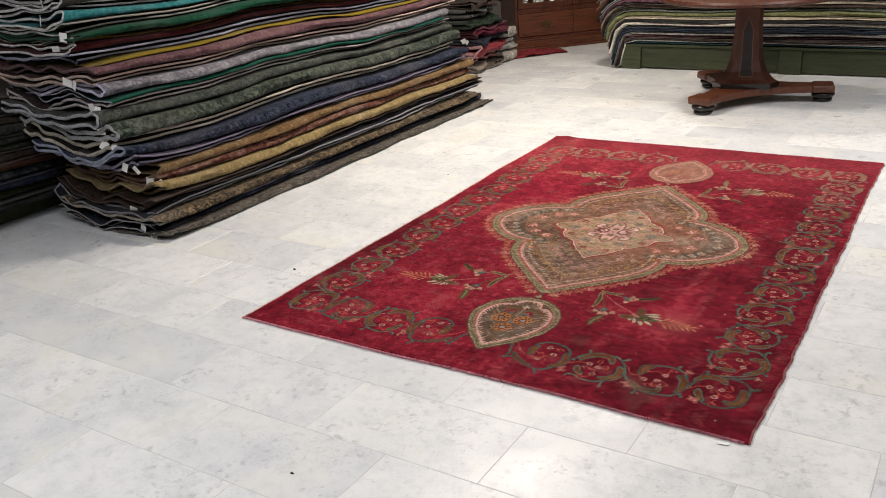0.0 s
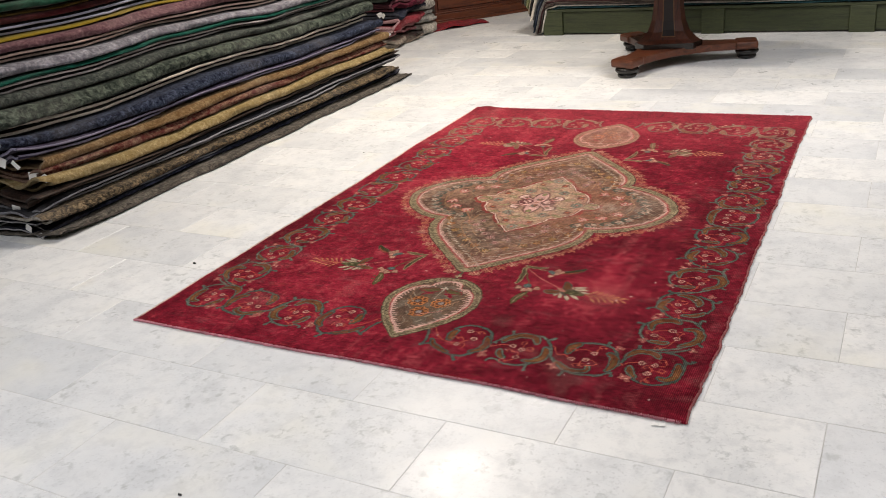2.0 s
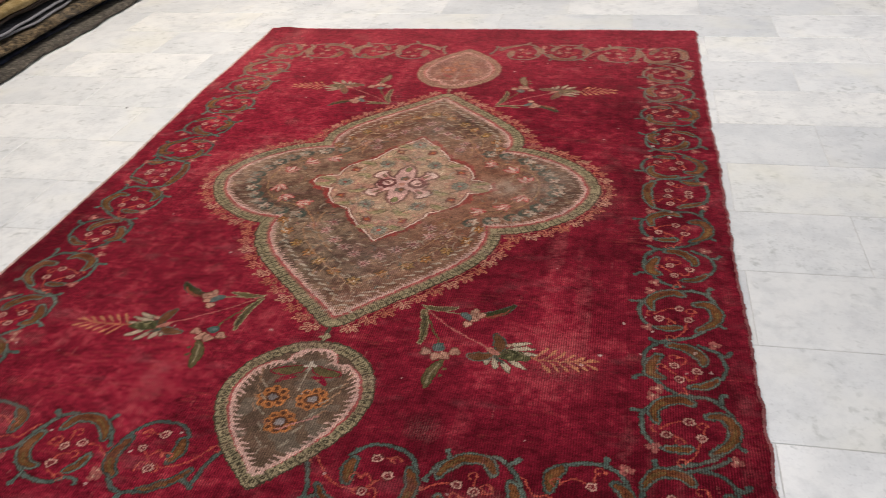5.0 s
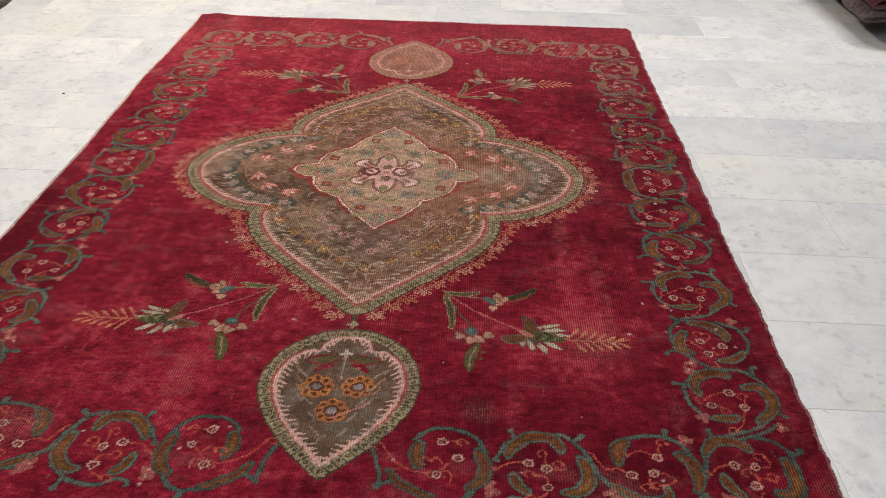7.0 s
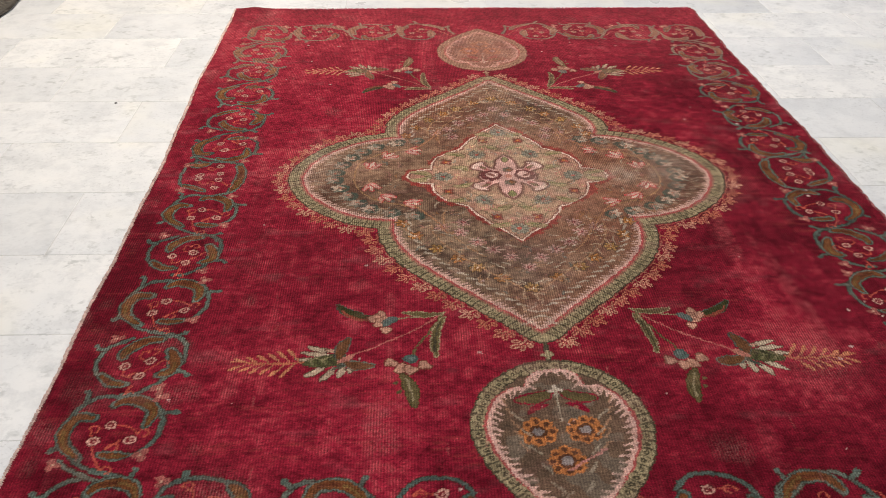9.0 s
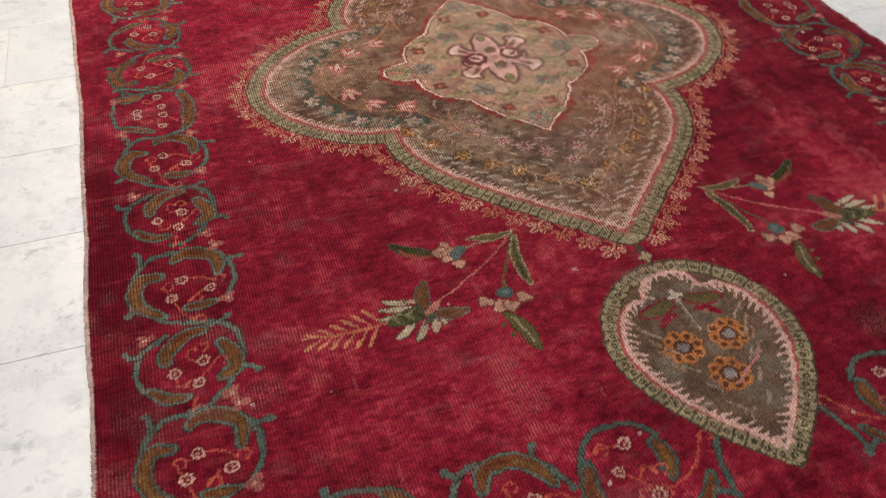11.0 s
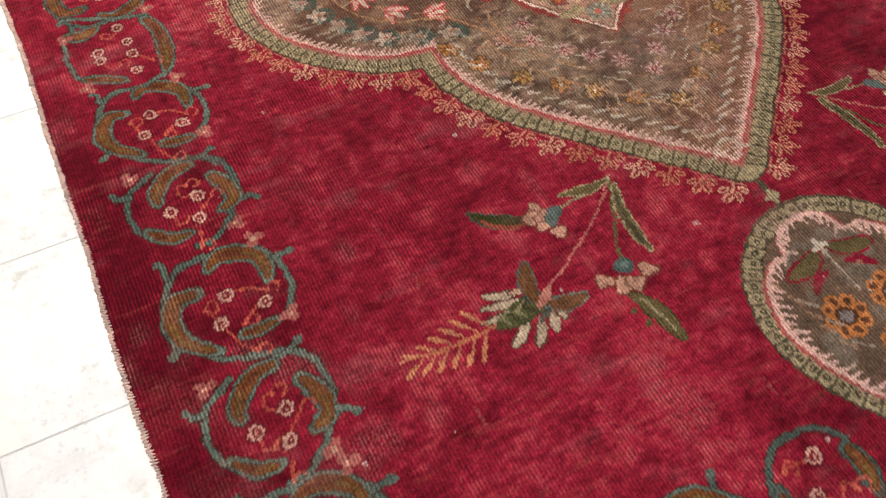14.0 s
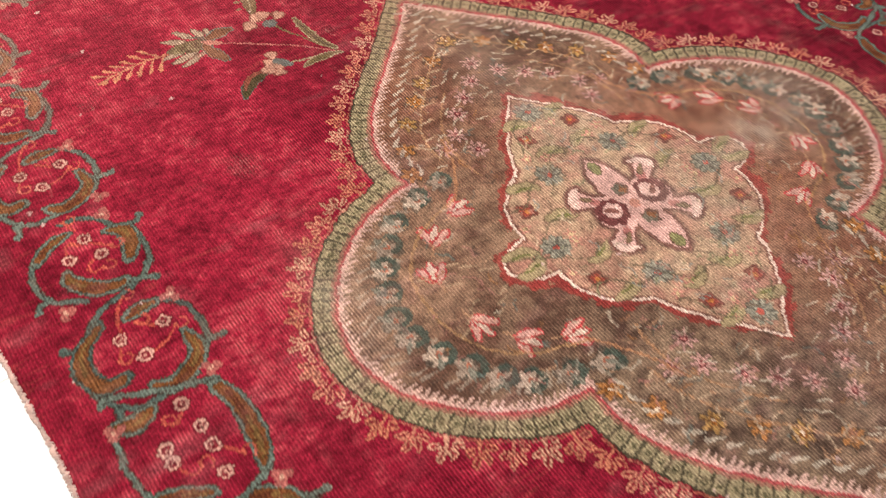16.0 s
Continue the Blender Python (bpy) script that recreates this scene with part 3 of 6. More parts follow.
def pedestal_table(cx, cy):
    th = empty("pedestal_table", cx, cy, 0.0, "polished mahogany round pedestal table on three bun feet", "table")
    feet = (-107, 13, 133)
    bm = bmesh.new()
    lathe(bm, [(0.56, 0.732), (0.60, 0.734), (0.628, 0.742), (0.632, 0.757), (0.625, 0.772), (0.60, 0.777)], 160)
    part("tabletop", bm, MAHOGANY, th, smooth=False)
    bm = bmesh.new()
    lathe(bm, [(0.20, 0.700), (0.28, 0.708), (0.30, 0.732)], 120)
    part("apron", bm, MAHOGANY, th)
    # column
    prof = [(0.069, 0.702), (0.069, 0.60), (0.071, 0.50), (0.075, 0.40), (0.085, 0.30), (0.105, 0.225), (0.138, 0.175), (0.165, 0.15)]
    bm = bmesh.new()
    rows = [tri_ring(bm, r, r * 1.42, z, 0, 0, -77) for r, z in prof]
    for a, b in zip(rows, rows[1:]):
        n = len(a)
        for i in range(n):
            bm.faces.new((b[i], b[(i + 1) % n], a[(i + 1) % n], a[i]))
    bm.faces.new(rows[0])
    bm.faces.new(rows[-1][::-1])
    bmesh.ops.recalc_face_normals(bm, faces=bm.faces)
    part("column", bm, MAHOGANY, th)
    bm = bmesh.new()
    a, b = tri_ring(bm, 0.170, 0.24, 0.112, 0, 0, -77), tri_ring(bm, 0.170, 0.24, 0.152, 0, 0, -77)
    for i in range(6):
        bm.faces.new((a[i], a[(i + 1) % 6], b[(i + 1) % 6], b[i]))
    bm.faces.new(a[::-1]), bm.faces.new(b)
    part("plinth", bm, EBONY, th, "black moulded plinth")
    # dark inlaid panels with a pointed head, following the column's curve
    for k, grow, depth, mat, name, words in [(k, *q) for k in range(3) for q in ((0.006, 0.0025, GILT, "stringing", "pale wood line round the inlay"), (0.0, 0.004, INLAY, "inlay", "black inlaid panel with pointed head"))]:
        ang = radians(-77 + 120 * k)
        bm = bmesh.new()
        zs = [0.20, 0.24, 0.30, 0.38, 0.46, 0.52, 0.555, 0.58, 0.60]
        hw = [0.042, 0.038, 0.034, 0.032, 0.031, 0.031, 0.018, 0.009, 0.002]
        zs = [zs[0] - grow] + zs[1:-1] + [zs[-1] + 2 * grow]
        hw = [q + grow for q in hw[:-1]] + [hw[-1]]
        ins, outs = [], []
        for z, w in zip(zs, hw):
            r = np.interp(-z, [-q[1] for q in prof], [q[0] for q in prof])
            for dst, off in ((ins, -0.004), (outs, depth)):
                dst.append([bm.verts.new(((r + off) * math.cos(ang) - s * w * math.sin(ang), (r + off) * math.sin(ang) + s * w * math.cos(ang), z)) for s in (-1, 1)])
        for i in range(len(zs) - 1):
            bm.faces.new((outs[i][0], outs[i][1], outs[i + 1][1], outs[i + 1][0]))
            bm.faces.new((ins[i][0], outs[i][0], outs[i + 1][0], ins[i + 1][0]))
            bm.faces.new((outs[i][1], ins[i][1], ins[i + 1][1], outs[i + 1][1]))
        bm.faces.new((ins[0][0], ins[0][1], outs[0][1], outs[0][0]))
        part(name, bm, mat, th, words)
    # three-armed base with hollow sides
    bm = bmesh.new()
    out = []
    for k, a in enumerate(feet):
        nxt = feet[(k + 1) % 3]
        for q in (-1, 1):
            d = radians(a)
            out.append((0.56 * math.cos(d) - q * 0.075 * math.sin(d), 0.56 * math.sin(d) + q * 0.075 * math.cos(d)))
        p = out[-1]
        d2 = radians(nxt)
        e = (0.56 * math.cos(d2) + 0.075 * math.sin(d2), 0.56 * math.sin(d2) - 0.075 * math.cos(d2))
        mid = radians(a + 60)
        c = (0.06 * math.cos(mid), 0.06 * math.sin(mid))
        for s in (0.12, 0.25, 0.38, 0.5, 0.62, 0.75, 0.88):
            out.append(tuple((1 - s) ** 2 * p[i] + 2 * s * (1 - s) * c[i] + s * s * e[i] for i in (0, 1)))
    lo, hi = [bm.verts.new((x, y, 0.072)) for x, y in out], [bm.verts.new((x, y, 0.118)) for x, y in out]
    n = len(out)
    for i in range(n):
        bm.faces.new((lo[i], lo[(i + 1) % n], hi[(i + 1) % n], hi[i]))
    bm.faces.new(hi), bm.faces.new(lo[::-1])
    bmesh.ops.bevel(bm, geom=[e for e in bm.edges if abs(e.verts[0].co.z - e.verts[1].co.z) < 1e-4 and e.verts[0].co.z > 0.1], offset=0.006, segments=2, affect="EDGES")
    part("base", bm, MAHOGANY_FLAT, th)
    for a in feet:
        fx, fy = 0.535 * math.cos(radians(a)), 0.535 * math.sin(radians(a))
        bm = bmesh.new()
        lathe(bm, [(0.045, 0.0), (0.060, 0.005), (0.066, 0.016), (0.062, 0.026), (0.054, 0.030), (0.070, 0.035), (0.080, 0.046), (0.079, 0.058), (0.070, 0.067), (0.060, 0.072)], 28, fx, fy)
        part("bun_foot", bm, EBONY, th, "glossy black turned bun foot", True)
        bm = bmesh.new()
        m = pose(fx, fy, 0.095, 0, 0, a)
        part("foot_block", box(bm, -0.080, 0.070, -0.088, 0.088, -0.025, 0.033, 0.016, m), MAHOGANY_FLAT, th)
    return th


pedestal_table(-0.15, 2.97)


# ---- the cabinet ----
def cabinet():
    th = empty("cabinet", -2.93, 4.66, 0.0, "polished mahogany display cabinet with drawers and glazed doors", "cabinet", rz=48)
    W, D = 1.30, 0.45
    bm = bmesh.new()
    box(bm, -0.01, W + 0.01, -0.015, D, 0.0, 0.10, 0.006)
    box(bm, -0.022, W + 0.022, -0.028, D, 0.0, 0.030, 0.008)
    box(bm, -0.016, W + 0.016, -0.022, D, 0.030, 0.046, 0.006)
    box(bm, -0.005, W + 0.005, -0.008, D, 0.10, 0.118, 0.006)
    part("plinth", bm, MAHOGANY_FLAT, th)
    for x0, x1 in ((0.0, 0.025), (W - 0.025, W)):
        bm = bmesh.new()
        part("side_panel", box(bm, x0, x1, 0.0, D, 0.118, 2.0, 0.003), MAHOGANY, th)
    bm = bmesh.new()
    part("back_panel", box(bm, 0.025, W - 0.025, D - 0.02, D, 0.118, 2.0), MAHOGANY, th)
    for z in (0.118, 0.405, 0.85, 1.3, 1.97):
        bm = bmesh.new()
        part("shelf", box(bm, 0.025, W - 0.025, 0.03, D - 0.02, z, z + 0.022), MAHOGANY, th)
    for z0, z1 in ((0.118, 0.14), (0.385, 0.427)):
        bm = bmesh.new()
        part("rail", box(bm, 0.025, W - 0.025, 0.0, 0.03, z0, z1), MAHOGANY, th)
    for k in range(2):
        x0, x1 = 0.03 + k * 0.622, 0.03 + k * 0.622 + 0.616
        bm = bmesh.new()
        box(bm, x0, x1, -0.006, 0.02, 0.145, 0.38, 0.006)
        dr = part("drawer", bm, MAHOGANY_FLAT, th)
        bm = bmesh.new()
        cx = (x0 + x1) / 2
        box(bm, cx - 0.05, cx + 0.05, -0.010, -0.005, 0.245, 0.29, 0.002)
        for i in range(9):
            a = math.pi * i / 8
            box(bm, cx + 0.032 * math.cos(a) - 0.006, cx + 0.032 * math.cos(a) + 0.006, -0.022, -0.010, 0.262 - 0.026 * math.sin(a) - 0.004, 0.262 - 0.026 * math.sin(a) + 0.004, 0.002)
        part("handle", bm, BRASS, dr, "aged brass drop handle")
        bm = bmesh.new()
        z0, z1, s = 0.432, 1.95, 0.055
        box(bm, x0, x0 + s, -0.004, 0.02, z0, z1, 0.004)
        box(bm, x1 - s, x1, -0.004, 0.02, z0, z1, 0.004)
        box(bm, x0 + s, x1 - s, -0.004, 0.02, z0, z0 + s, 0.004)
        box(bm, x0 + s, x1 - s, -0.004, 0.02, z1 - s, z1, 0.004)
        box(bm, cx - 0.009, cx + 0.009, -0.002, 0.018, z0 + s, z1 - s, 0.002)
        box(bm, x0 + s, cx - 0.009, -0.002, 0.018, 1.15, 1.165, 0.002)
        box(bm, cx + 0.009, x1 - s, -0.002, 0.018, 1.15, 1.165, 0.002)
        door = part("door", bm, MAHOGANY, th)
        bm = bmesh.new()
        pane = part("pane", box(bm, x0 + s - 0.004, x1 - s + 0.004, 0.006, 0.010, z0 + s - 0.004, z1 - s + 0.004), GLASS, door, "clear glass pane")
        pane.visible_shadow = False
    bm = bmesh.new()
    box(bm, -0.03, W + 0.03, -0.035, D, 2.0, 2.05, 0.012)
    part("cornice", bm, MAHOGANY_FLAT, th)
    return th


cab = cabinet()
CM = pose(-2.93, 4.66, 0.0, 0, 0, 48)
for k, (x, y, r, h) in enumerate(((0.16, 0.2, 0.06, 0.16), (0.33, 0.16, 0.075, 0.09), (0.50, 0.22, 0.05, 0.2), (0.72, 0.18, 0.07, 0.13), (0.9, 0.2, 0.06, 0.18), (1.08, 0.17, 0.08, 0.10))):
    bm = bmesh.new()
    lathe(bm, [(r * 0.5, 0.0), (r * 0.55, 0.006), (r * 0.9, h * 0.3), (r, h * 0.55), (r * 0.7, h * 0.85), (r * 0.75, h), (r * 0.68, h), (r * 0.6, h * 0.85)], 24)
    ob = new("vase", finish(bm, "vase", CERAMIC, True))
    ob.matrix_world = CM @ pose(x, y, 0.4275)
    tagged(ob, "pale grey ceramic vase on a cabinet shelf", "vase", "vases in the cabinet")


# ---- small things round about ----
def rumpled_rug():
    bm = bmesh.new()
    nx, ny = 20, 26
    top = [[None] * (ny + 1) for _ in range(nx + 1)]
    low = [[None] * (ny + 1) for _ in range(nx + 1)]
    for i in range(nx + 1):
        for j in range(ny + 1):
            x, y = -0.3 + 0.6 * i / nx, -0.5 + 1.0 * j / ny
            z = 0.012 + 0.035 * max(0.0, noise.noise((x * 6, y * 5, 2.2)))
            x2, y2 = x + 0.03 * noise.noise((y * 4, 1.0, 0)), y + 0.03 * noise.noise((x * 5, 7.0, 0))
            top[i][j], low[i][j] = bm.verts.new((x2, y2, z)), bm.verts.new((x2, y2, max(0.001, z - 0.010)))
    for i in range(nx):
        for j in range(ny):
            bm.faces.new((top[i][j], top[i + 1][j], top[i + 1][j + 1], top[i][j + 1]))
            bm.faces.new((low[i][j + 1], low[i + 1][j + 1], low[i + 1][j], low[i][j]))
    for i in range(nx):
        bm.faces.new((low[i][0], low[i + 1][0], top[i + 1][0], top[i][0]))
        bm.faces.new((top[i][ny], top[i + 1][ny], low[i + 1][ny], low[i][ny]))
    for j in range(ny):
        bm.faces.new((top[0][j], top[0][j + 1], low[0][j + 1], low[0][j]))
        bm.faces.new((low[nx][j], low[nx][j + 1], top[nx][j + 1], top[nx][j]))
    ob = new("small_rug", finish(bm, "small_rug", cloth_mat("wool_scarlet", (0.10, 0.010, 0.015), (0.36, 0.030, 0.040), 22), True))
    ob.matrix_world = pose(-2.92, 4.52, 0.0, 0, 0, -38)
    tagged(ob, "small rumpled scarlet rug lying on the marble floor", "rug")


rumpled_rug()


def grit(x, y, size, label="crumb of black grit on the marble floor"):
    bm = bmesh.new()
    bmesh.ops.create_icosphere(bm, subdivisions=2, radius=size)
    for v in bm.verts:
        k = 1 + 0.5 * noise.noise(v.co / size * 1.3 + Vector((x, y, 0)))
        v.co = Vector((v.co.x * k * 1.2, v.co.y * k * 0.8, max(v.co.z * k * 0.6, -size * 0.3) + size * 0.3))
    ob = new("grit", finish(bm, "grit", GRIT))
    ob.location = (x, y, 0.0)
    tagged(ob, label, "debris", "crumbs on the floor")


for x, y, s in ((-1.134, -0.962, 0.0066), (-0.117, -2.142, 0.005), (-1.25, 0.55, 0.004)):
    grit(x, y, s)
bm = bmesh.new()
for i in range(4):
    box(bm, -0.03 + i * 0.013, -0.016 + i * 0.013, -0.012, 0.012 - 0.004 * (i % 2), 0.0015 + 0.002 * (i % 2), 0.004 + 0.002 * (i % 2), 0.0008)
ob = new("paper_scrap", finish(bm, "paper_scrap", PAPER))
ob.matrix_world = pose(0.915, -1.462, 0.0, 0, 0, 10) @ Matrix.Diagonal((0.65, 0.65, 0.8, 1))
tagged(ob, "small torn white paper scrap beside the rug", "paper")

rug_pile([("cream patterned", (0.34, 0.31, 0.27), (0.55, 0.52, 0.46), 0.10, "u"), ("ivory and grey", (0.30, 0.29, 0.27), (0.52, 0.5, 0.46), 0.13, "z"), ("pale stone", (0.3, 0.28, 0.25), (0.5, 0.47, 0.42), 0.10, "u")], 4.02, 4.30, 0.5, lambda z: -2.74 - 0.05 * z, 0.002, "pale rugs by the cabinet", 0.03, where=" on the floor", shade=1.0, mess=0.08)


# ---- a further pile of folded rugs on boards, its shadow over the marble ----
SIDE_PILE = [
    ("mauve grey", (0.10, 0.07, 0.075), (0.26, 0.20, 0.20), 0.085, "u"),
    ("dusty wine", (0.16, 0.035, 0.045), (0.28, 0.10, 0.10), 0.06, "u"),
    ("mustard brown", (0.20, 0.13, 0.03), (0.32, 0.22, 0.08), 0.055, "c"),
    ("charcoal", (0.02, 0.02, 0.022), (0.09, 0.09, 0.09), 0.06, "u"),
]
rug_pile(SIDE_PILE, -1.2, 1.46, 0.8, lambda z: 0.05 * z, 0.082, "folded rugs on the boards", 0.03, pose_m=pose(2.0, 2.95, 0, 0, 0, 180), where=" on low boards", swell=0.2, shade=0.7)
th = empty("pallet", 2.05 + 0.45, 2.95, 0.0, "low dark wooden pallet under a pile of rugs", "pallet")
for x in (-0.26, 0.0, 0.26):
    bm = bmesh.new()
    part("board", box(bm, x - 0.09, x + 0.09, -0.9, 1.1, 0.0, 0.078, 0.004), GREEN_WOOD, th)


# ---- the red rug: every knot has its colour, woven by the motifs below ----
NX, NY = 840, 1270
KNOT_RNG = np.random.default_rng(11)
V = np.linspace(0, 1, NY)[:, None]
U = np.linspace(0, 1, NX)[None, :]
yy0 = -1.437 + 2.992 * V + 0 * U


def ripple(s, a, b, c):
    return a * np.sin(s * 2.1 + b) + 0.5 * a * np.sin(s * 5.3 + c) + 0.3 * a * np.sin(s * 13.7 + 2 * b)


fray = np.interp(yy0, np.linspace(-1.5, 1.6, 260), np.random.default_rng(5).normal(0, 0.0016, 260))
left = -0.983 - 0.030 * np.clip((yy0 + 0.4) / 1.1, 0, 1) + ripple(yy0, 0.005, 0.4, 1.0) + 0.6 * fray
right = 0.984 - 0.014 * np.clip(yy0 + 1.44, 0, 1.4) + ripple(yy0, 0.005, 2.0, 0.3) + 0.0016 * np.sin(yy0 * 47) + 1.3 * fray[::-1]
GX = left + (right - left) * U
GY = yy0 + ripple(GX, 0.005, 1.1, 0.2) * (1 - V) + ripple(GX, 0.006, 0.1, 2.2) * V


def soft_noise(nx, ny, seed):
    """Smooth random field from a coarse grid of nx by ny cells, values about -1..1."""
    r = np.random.default_rng(seed).uniform(-1, 1, (ny + 2, nx + 2))
    fx, fy = np.linspace(0, nx, NX), np.linspace(0, ny, NY)
    ix, iy = fx.astype(int), fy.astype(int)
    tx, ty = fx - ix, fy - iy
    tx, ty = (tx * tx * (3 - 2 * tx))[None, :], (ty * ty * (3 - 2 * ty))[:, None]
    a, b = r[np.ix_(iy, ix)], r[np.ix_(iy, ix + 1)]
    c, d = r[np.ix_(iy + 1, ix)], r[np.ix_(iy + 1, ix + 1)]
    return (a * (1 - tx) + b * tx) * (1 - ty) + (c * (1 - tx) + d * tx) * ty


# the weave is never quite true: the drawing wanders a few millimetres
WX = GX + 0.006 * soft_noise(7, 10, 1) + 0.0017 * soft_noise(90, 120, 2) + 0.0016 * soft_noise(230, 320, 6)
WY = GY + 0.006 * soft_noise(7, 10, 3) + 0.0017 * soft_noise(90, 120, 4) + 0.0016 * soft_noise(230, 320, 8)
for bx, by, dx, dy in ((-0.294, 0.246, -0.014, -0.008), (0.284, 0.252, 0.022, -0.014), (-0.315, -0.231, 0.007, -0.007), (0.301, -0.229, 0.008, -0.009), (-0.83, -0.59, 0.001, 0.010), (-0.84, -0.985, 0.008, 0.006)):
    pull = np.exp(-((GX - bx) ** 2 + (GY - by) ** 2) / 0.012)
    WX, WY = WX + dx * pull, WY + dy * pull
WX = WX + 0.0007 * KNOT_RNG.standard_normal((NY, NX)) + 0.0012 * soft_noise(400, 600, 91)
WY = WY + 0.0007 * KNOT_RNG.standard_normal((NY, NX)) + 0.0012 * soft_noise(400, 600, 92)
CLOTH = np.zeros((NY, NX, 3))
PATTERN = np.zeros((NY, NX))  # 1 where a motif is woven in
REGION = np.zeros((NY, NX), np.int8)  # 0 field and border, 1 medallion, 2 its lozenge, 3 and 4 the pendants

RED, PINK, BLUSH = (0.20, 0.0075, 0.024), (0.55, 0.24, 0.21), (0.40, 0.115, 0.10)
TEAL, TEAL2, RUSTY = (0.062, 0.086, 0.073), (0.105, 0.130, 0.106), (0.142, 0.051, 0.018)
OLIVE, OLIVE2, UMBER = (0.275, 0.220, 0.128), (0.056, 0.046, 0.027), (0.122, 0.077, 0.050)
SALMON, CREAM, LEAF = (0.42, 0.135, 0.070), (0.58, 0.46, 0.34), (0.105, 0.080, 0.034)
SKY, ORANGE = (0.23, 0.19, 0.18), (0.41, 0.15, 0.048)

CLOTH[:] = RED


def window(x0, x1, y0, y1, pad=0.025):
    i0, i1 = np.searchsorted(yy0[:, 0], [y0 - pad, y1 + pad])
    j0 = max(0, int((x0 - pad + 1.03) / 2.02 * NX) - 12)
    j1 = min(NX, int((x1 + pad + 1.03) / 2.02 * NX) + 14)
    return slice(int(i0), int(i1)), slice(j0, max(j0, j1))


def paint(win, mask, colour, amount=1.0):
    area = CLOTH[win]
    a = (mask * amount)[..., None]
    area[:] = area * (1 - a) + np.array(colour) * a
    PATTERN[win] = np.maximum(PATTERN[win], mask * min(1, amount))


def line_field(px, py, pts, widths):
    """How far inside a stroke each knot lies: positive inside."""
    best = np.full(px.shape, -9.0)
    for (ax, ay), (bx, by), wa, wb in zip(pts, pts[1:], widths, widths[1:]):
        dx, dy = bx - ax, by - ay
        t = np.clip(((px - ax) * dx + (py - ay) * dy) / (dx * dx + dy * dy + 1e-12), 0, 1)
        d = np.hypot(px - ax - t * dx, py - ay - t * dy)
        best = np.maximum(best, wa + (wb - wa) * t - d)
    return best


def stroke(pts, width, colour, amount=1.0):
    widths = [width] * len(pts) if np.isscalar(width) else list(width)
    xs, ys = [p[0] for p in pts], [p[1] for p in pts]
    w = window(min(xs), max(xs), min(ys), max(ys), max(widths) + 0.02)
    if WX[w].size:
        paint(w, line_field(WX[w], WY[w], pts, widths) > 0, colour, amount)


def disc(x, y, r, colour, hole=0.0, amount=1.0, petals=0, depth=0.25, turn=0.0):
    w = window(x - r, x + r, y - r, y + r)
    if not WX[w].size:
        return
    dx, dy = WX[w] - x, WY[w] - y
    d = np.hypot(dx, dy)
    rr = r * (1 - depth + depth * np.cos(petals * (np.arctan2(dy, dx) - turn))) if petals else r
    paint(w, (d < rr) & (d >= hole), colour, amount)


def bezier(p0, p1, p2, p3, n=16):
    out = []
    for k in range(n + 1):
        t = k / n
        out.append(tuple((1 - t) ** 3 * p0[i] + 3 * t * (1 - t) ** 2 * p1[i] + 3 * t * t * (1 - t) * p2[i] + t ** 3 * p3[i] for i in (0, 1)))
    return out


def leaf(p0, p1, bow, width, colour, rim=None, rim_w=0.004, vein=None):
    """A pointed leaf from p0 to p1, bowed to its left by bow."""
    dx, dy = p1[0] - p0[0], p1[1] - p0[1]
    c = ((p0[0] + p1[0]) / 2 - dy * bow, (p0[1] + p1[1]) / 2 + dx * bow)
    n = 9
    pts = [tuple((1 - t) ** 2 * p0[i] + 2 * t * (1 - t) * c[i] + t * t * p1[i] for i in (0, 1)) for t in np.linspace(0, 1, n)]
    ws = [width * (math.sin(math.pi * (0.06 + 0.88 * t)) ** 0.7) for t in np.linspace(0, 1, n)]
    if rim:
        stroke(pts, [w + rim_w for w in ws], rim)
    stroke(pts, ws, colour)
    if vein:
        stroke(pts[1:-1], 0.0022, vein)


def along(pts, step, start=0.0):
    """Points at even steps along a line, with the way it runs there."""
    out, need = [], start
    for (ax, ay), (bx, by) in zip(pts, pts[1:]):
        ln = math.hypot(bx - ax, by - ay)
        while need <= ln and ln > 0:
            t = need / ln
            out.append((ax + (bx - ax) * t, ay + (by - ay) * t, math.atan2(by - ay, bx - ax)))
            need += step
        need -= ln
    return out


def shape_field(half, win, closed_at=(0.0, 0.0)):
    """Distance from an outline given for one quarter (mirrored both ways): negative inside."""
    px, py = np.abs(WX[win] - closed_at[0]), np.abs(WY[win] - closed_at[1])
    d = np.full(px.shape, 9.0)
    inside = np.zeros(px.shape, bool)
    for (ax, ay), (bx, by) in zip(half, half[1:]):
        dx, dy = bx - ax, by - ay
        t = np.clip(((px - ax) * dx + (py - ay) * dy) / (dx * dx + dy * dy + 1e-12), 0, 1)
        d = np.minimum(d, np.hypot(px - ax - t * dx, py - ay - t * dy))
    ring = list(half) + [(0.0, half[-1][1]), (0.0, 0.0), (half[0][0], 0.0)]
    for (ax, ay), (bx, by) in zip(ring, ring[1:] + ring[:1]):
        if ay != by:
            inside ^= ((ay > py) != (by > py)) & (px < (bx - ax) * (py - ay) / (by - ay) + ax)
    return np.where(inside, -d, d)


def mirrored(fn):
    for sx in (-1, 1):
        for sy in (-1, 1):
            fn(sx, sy)


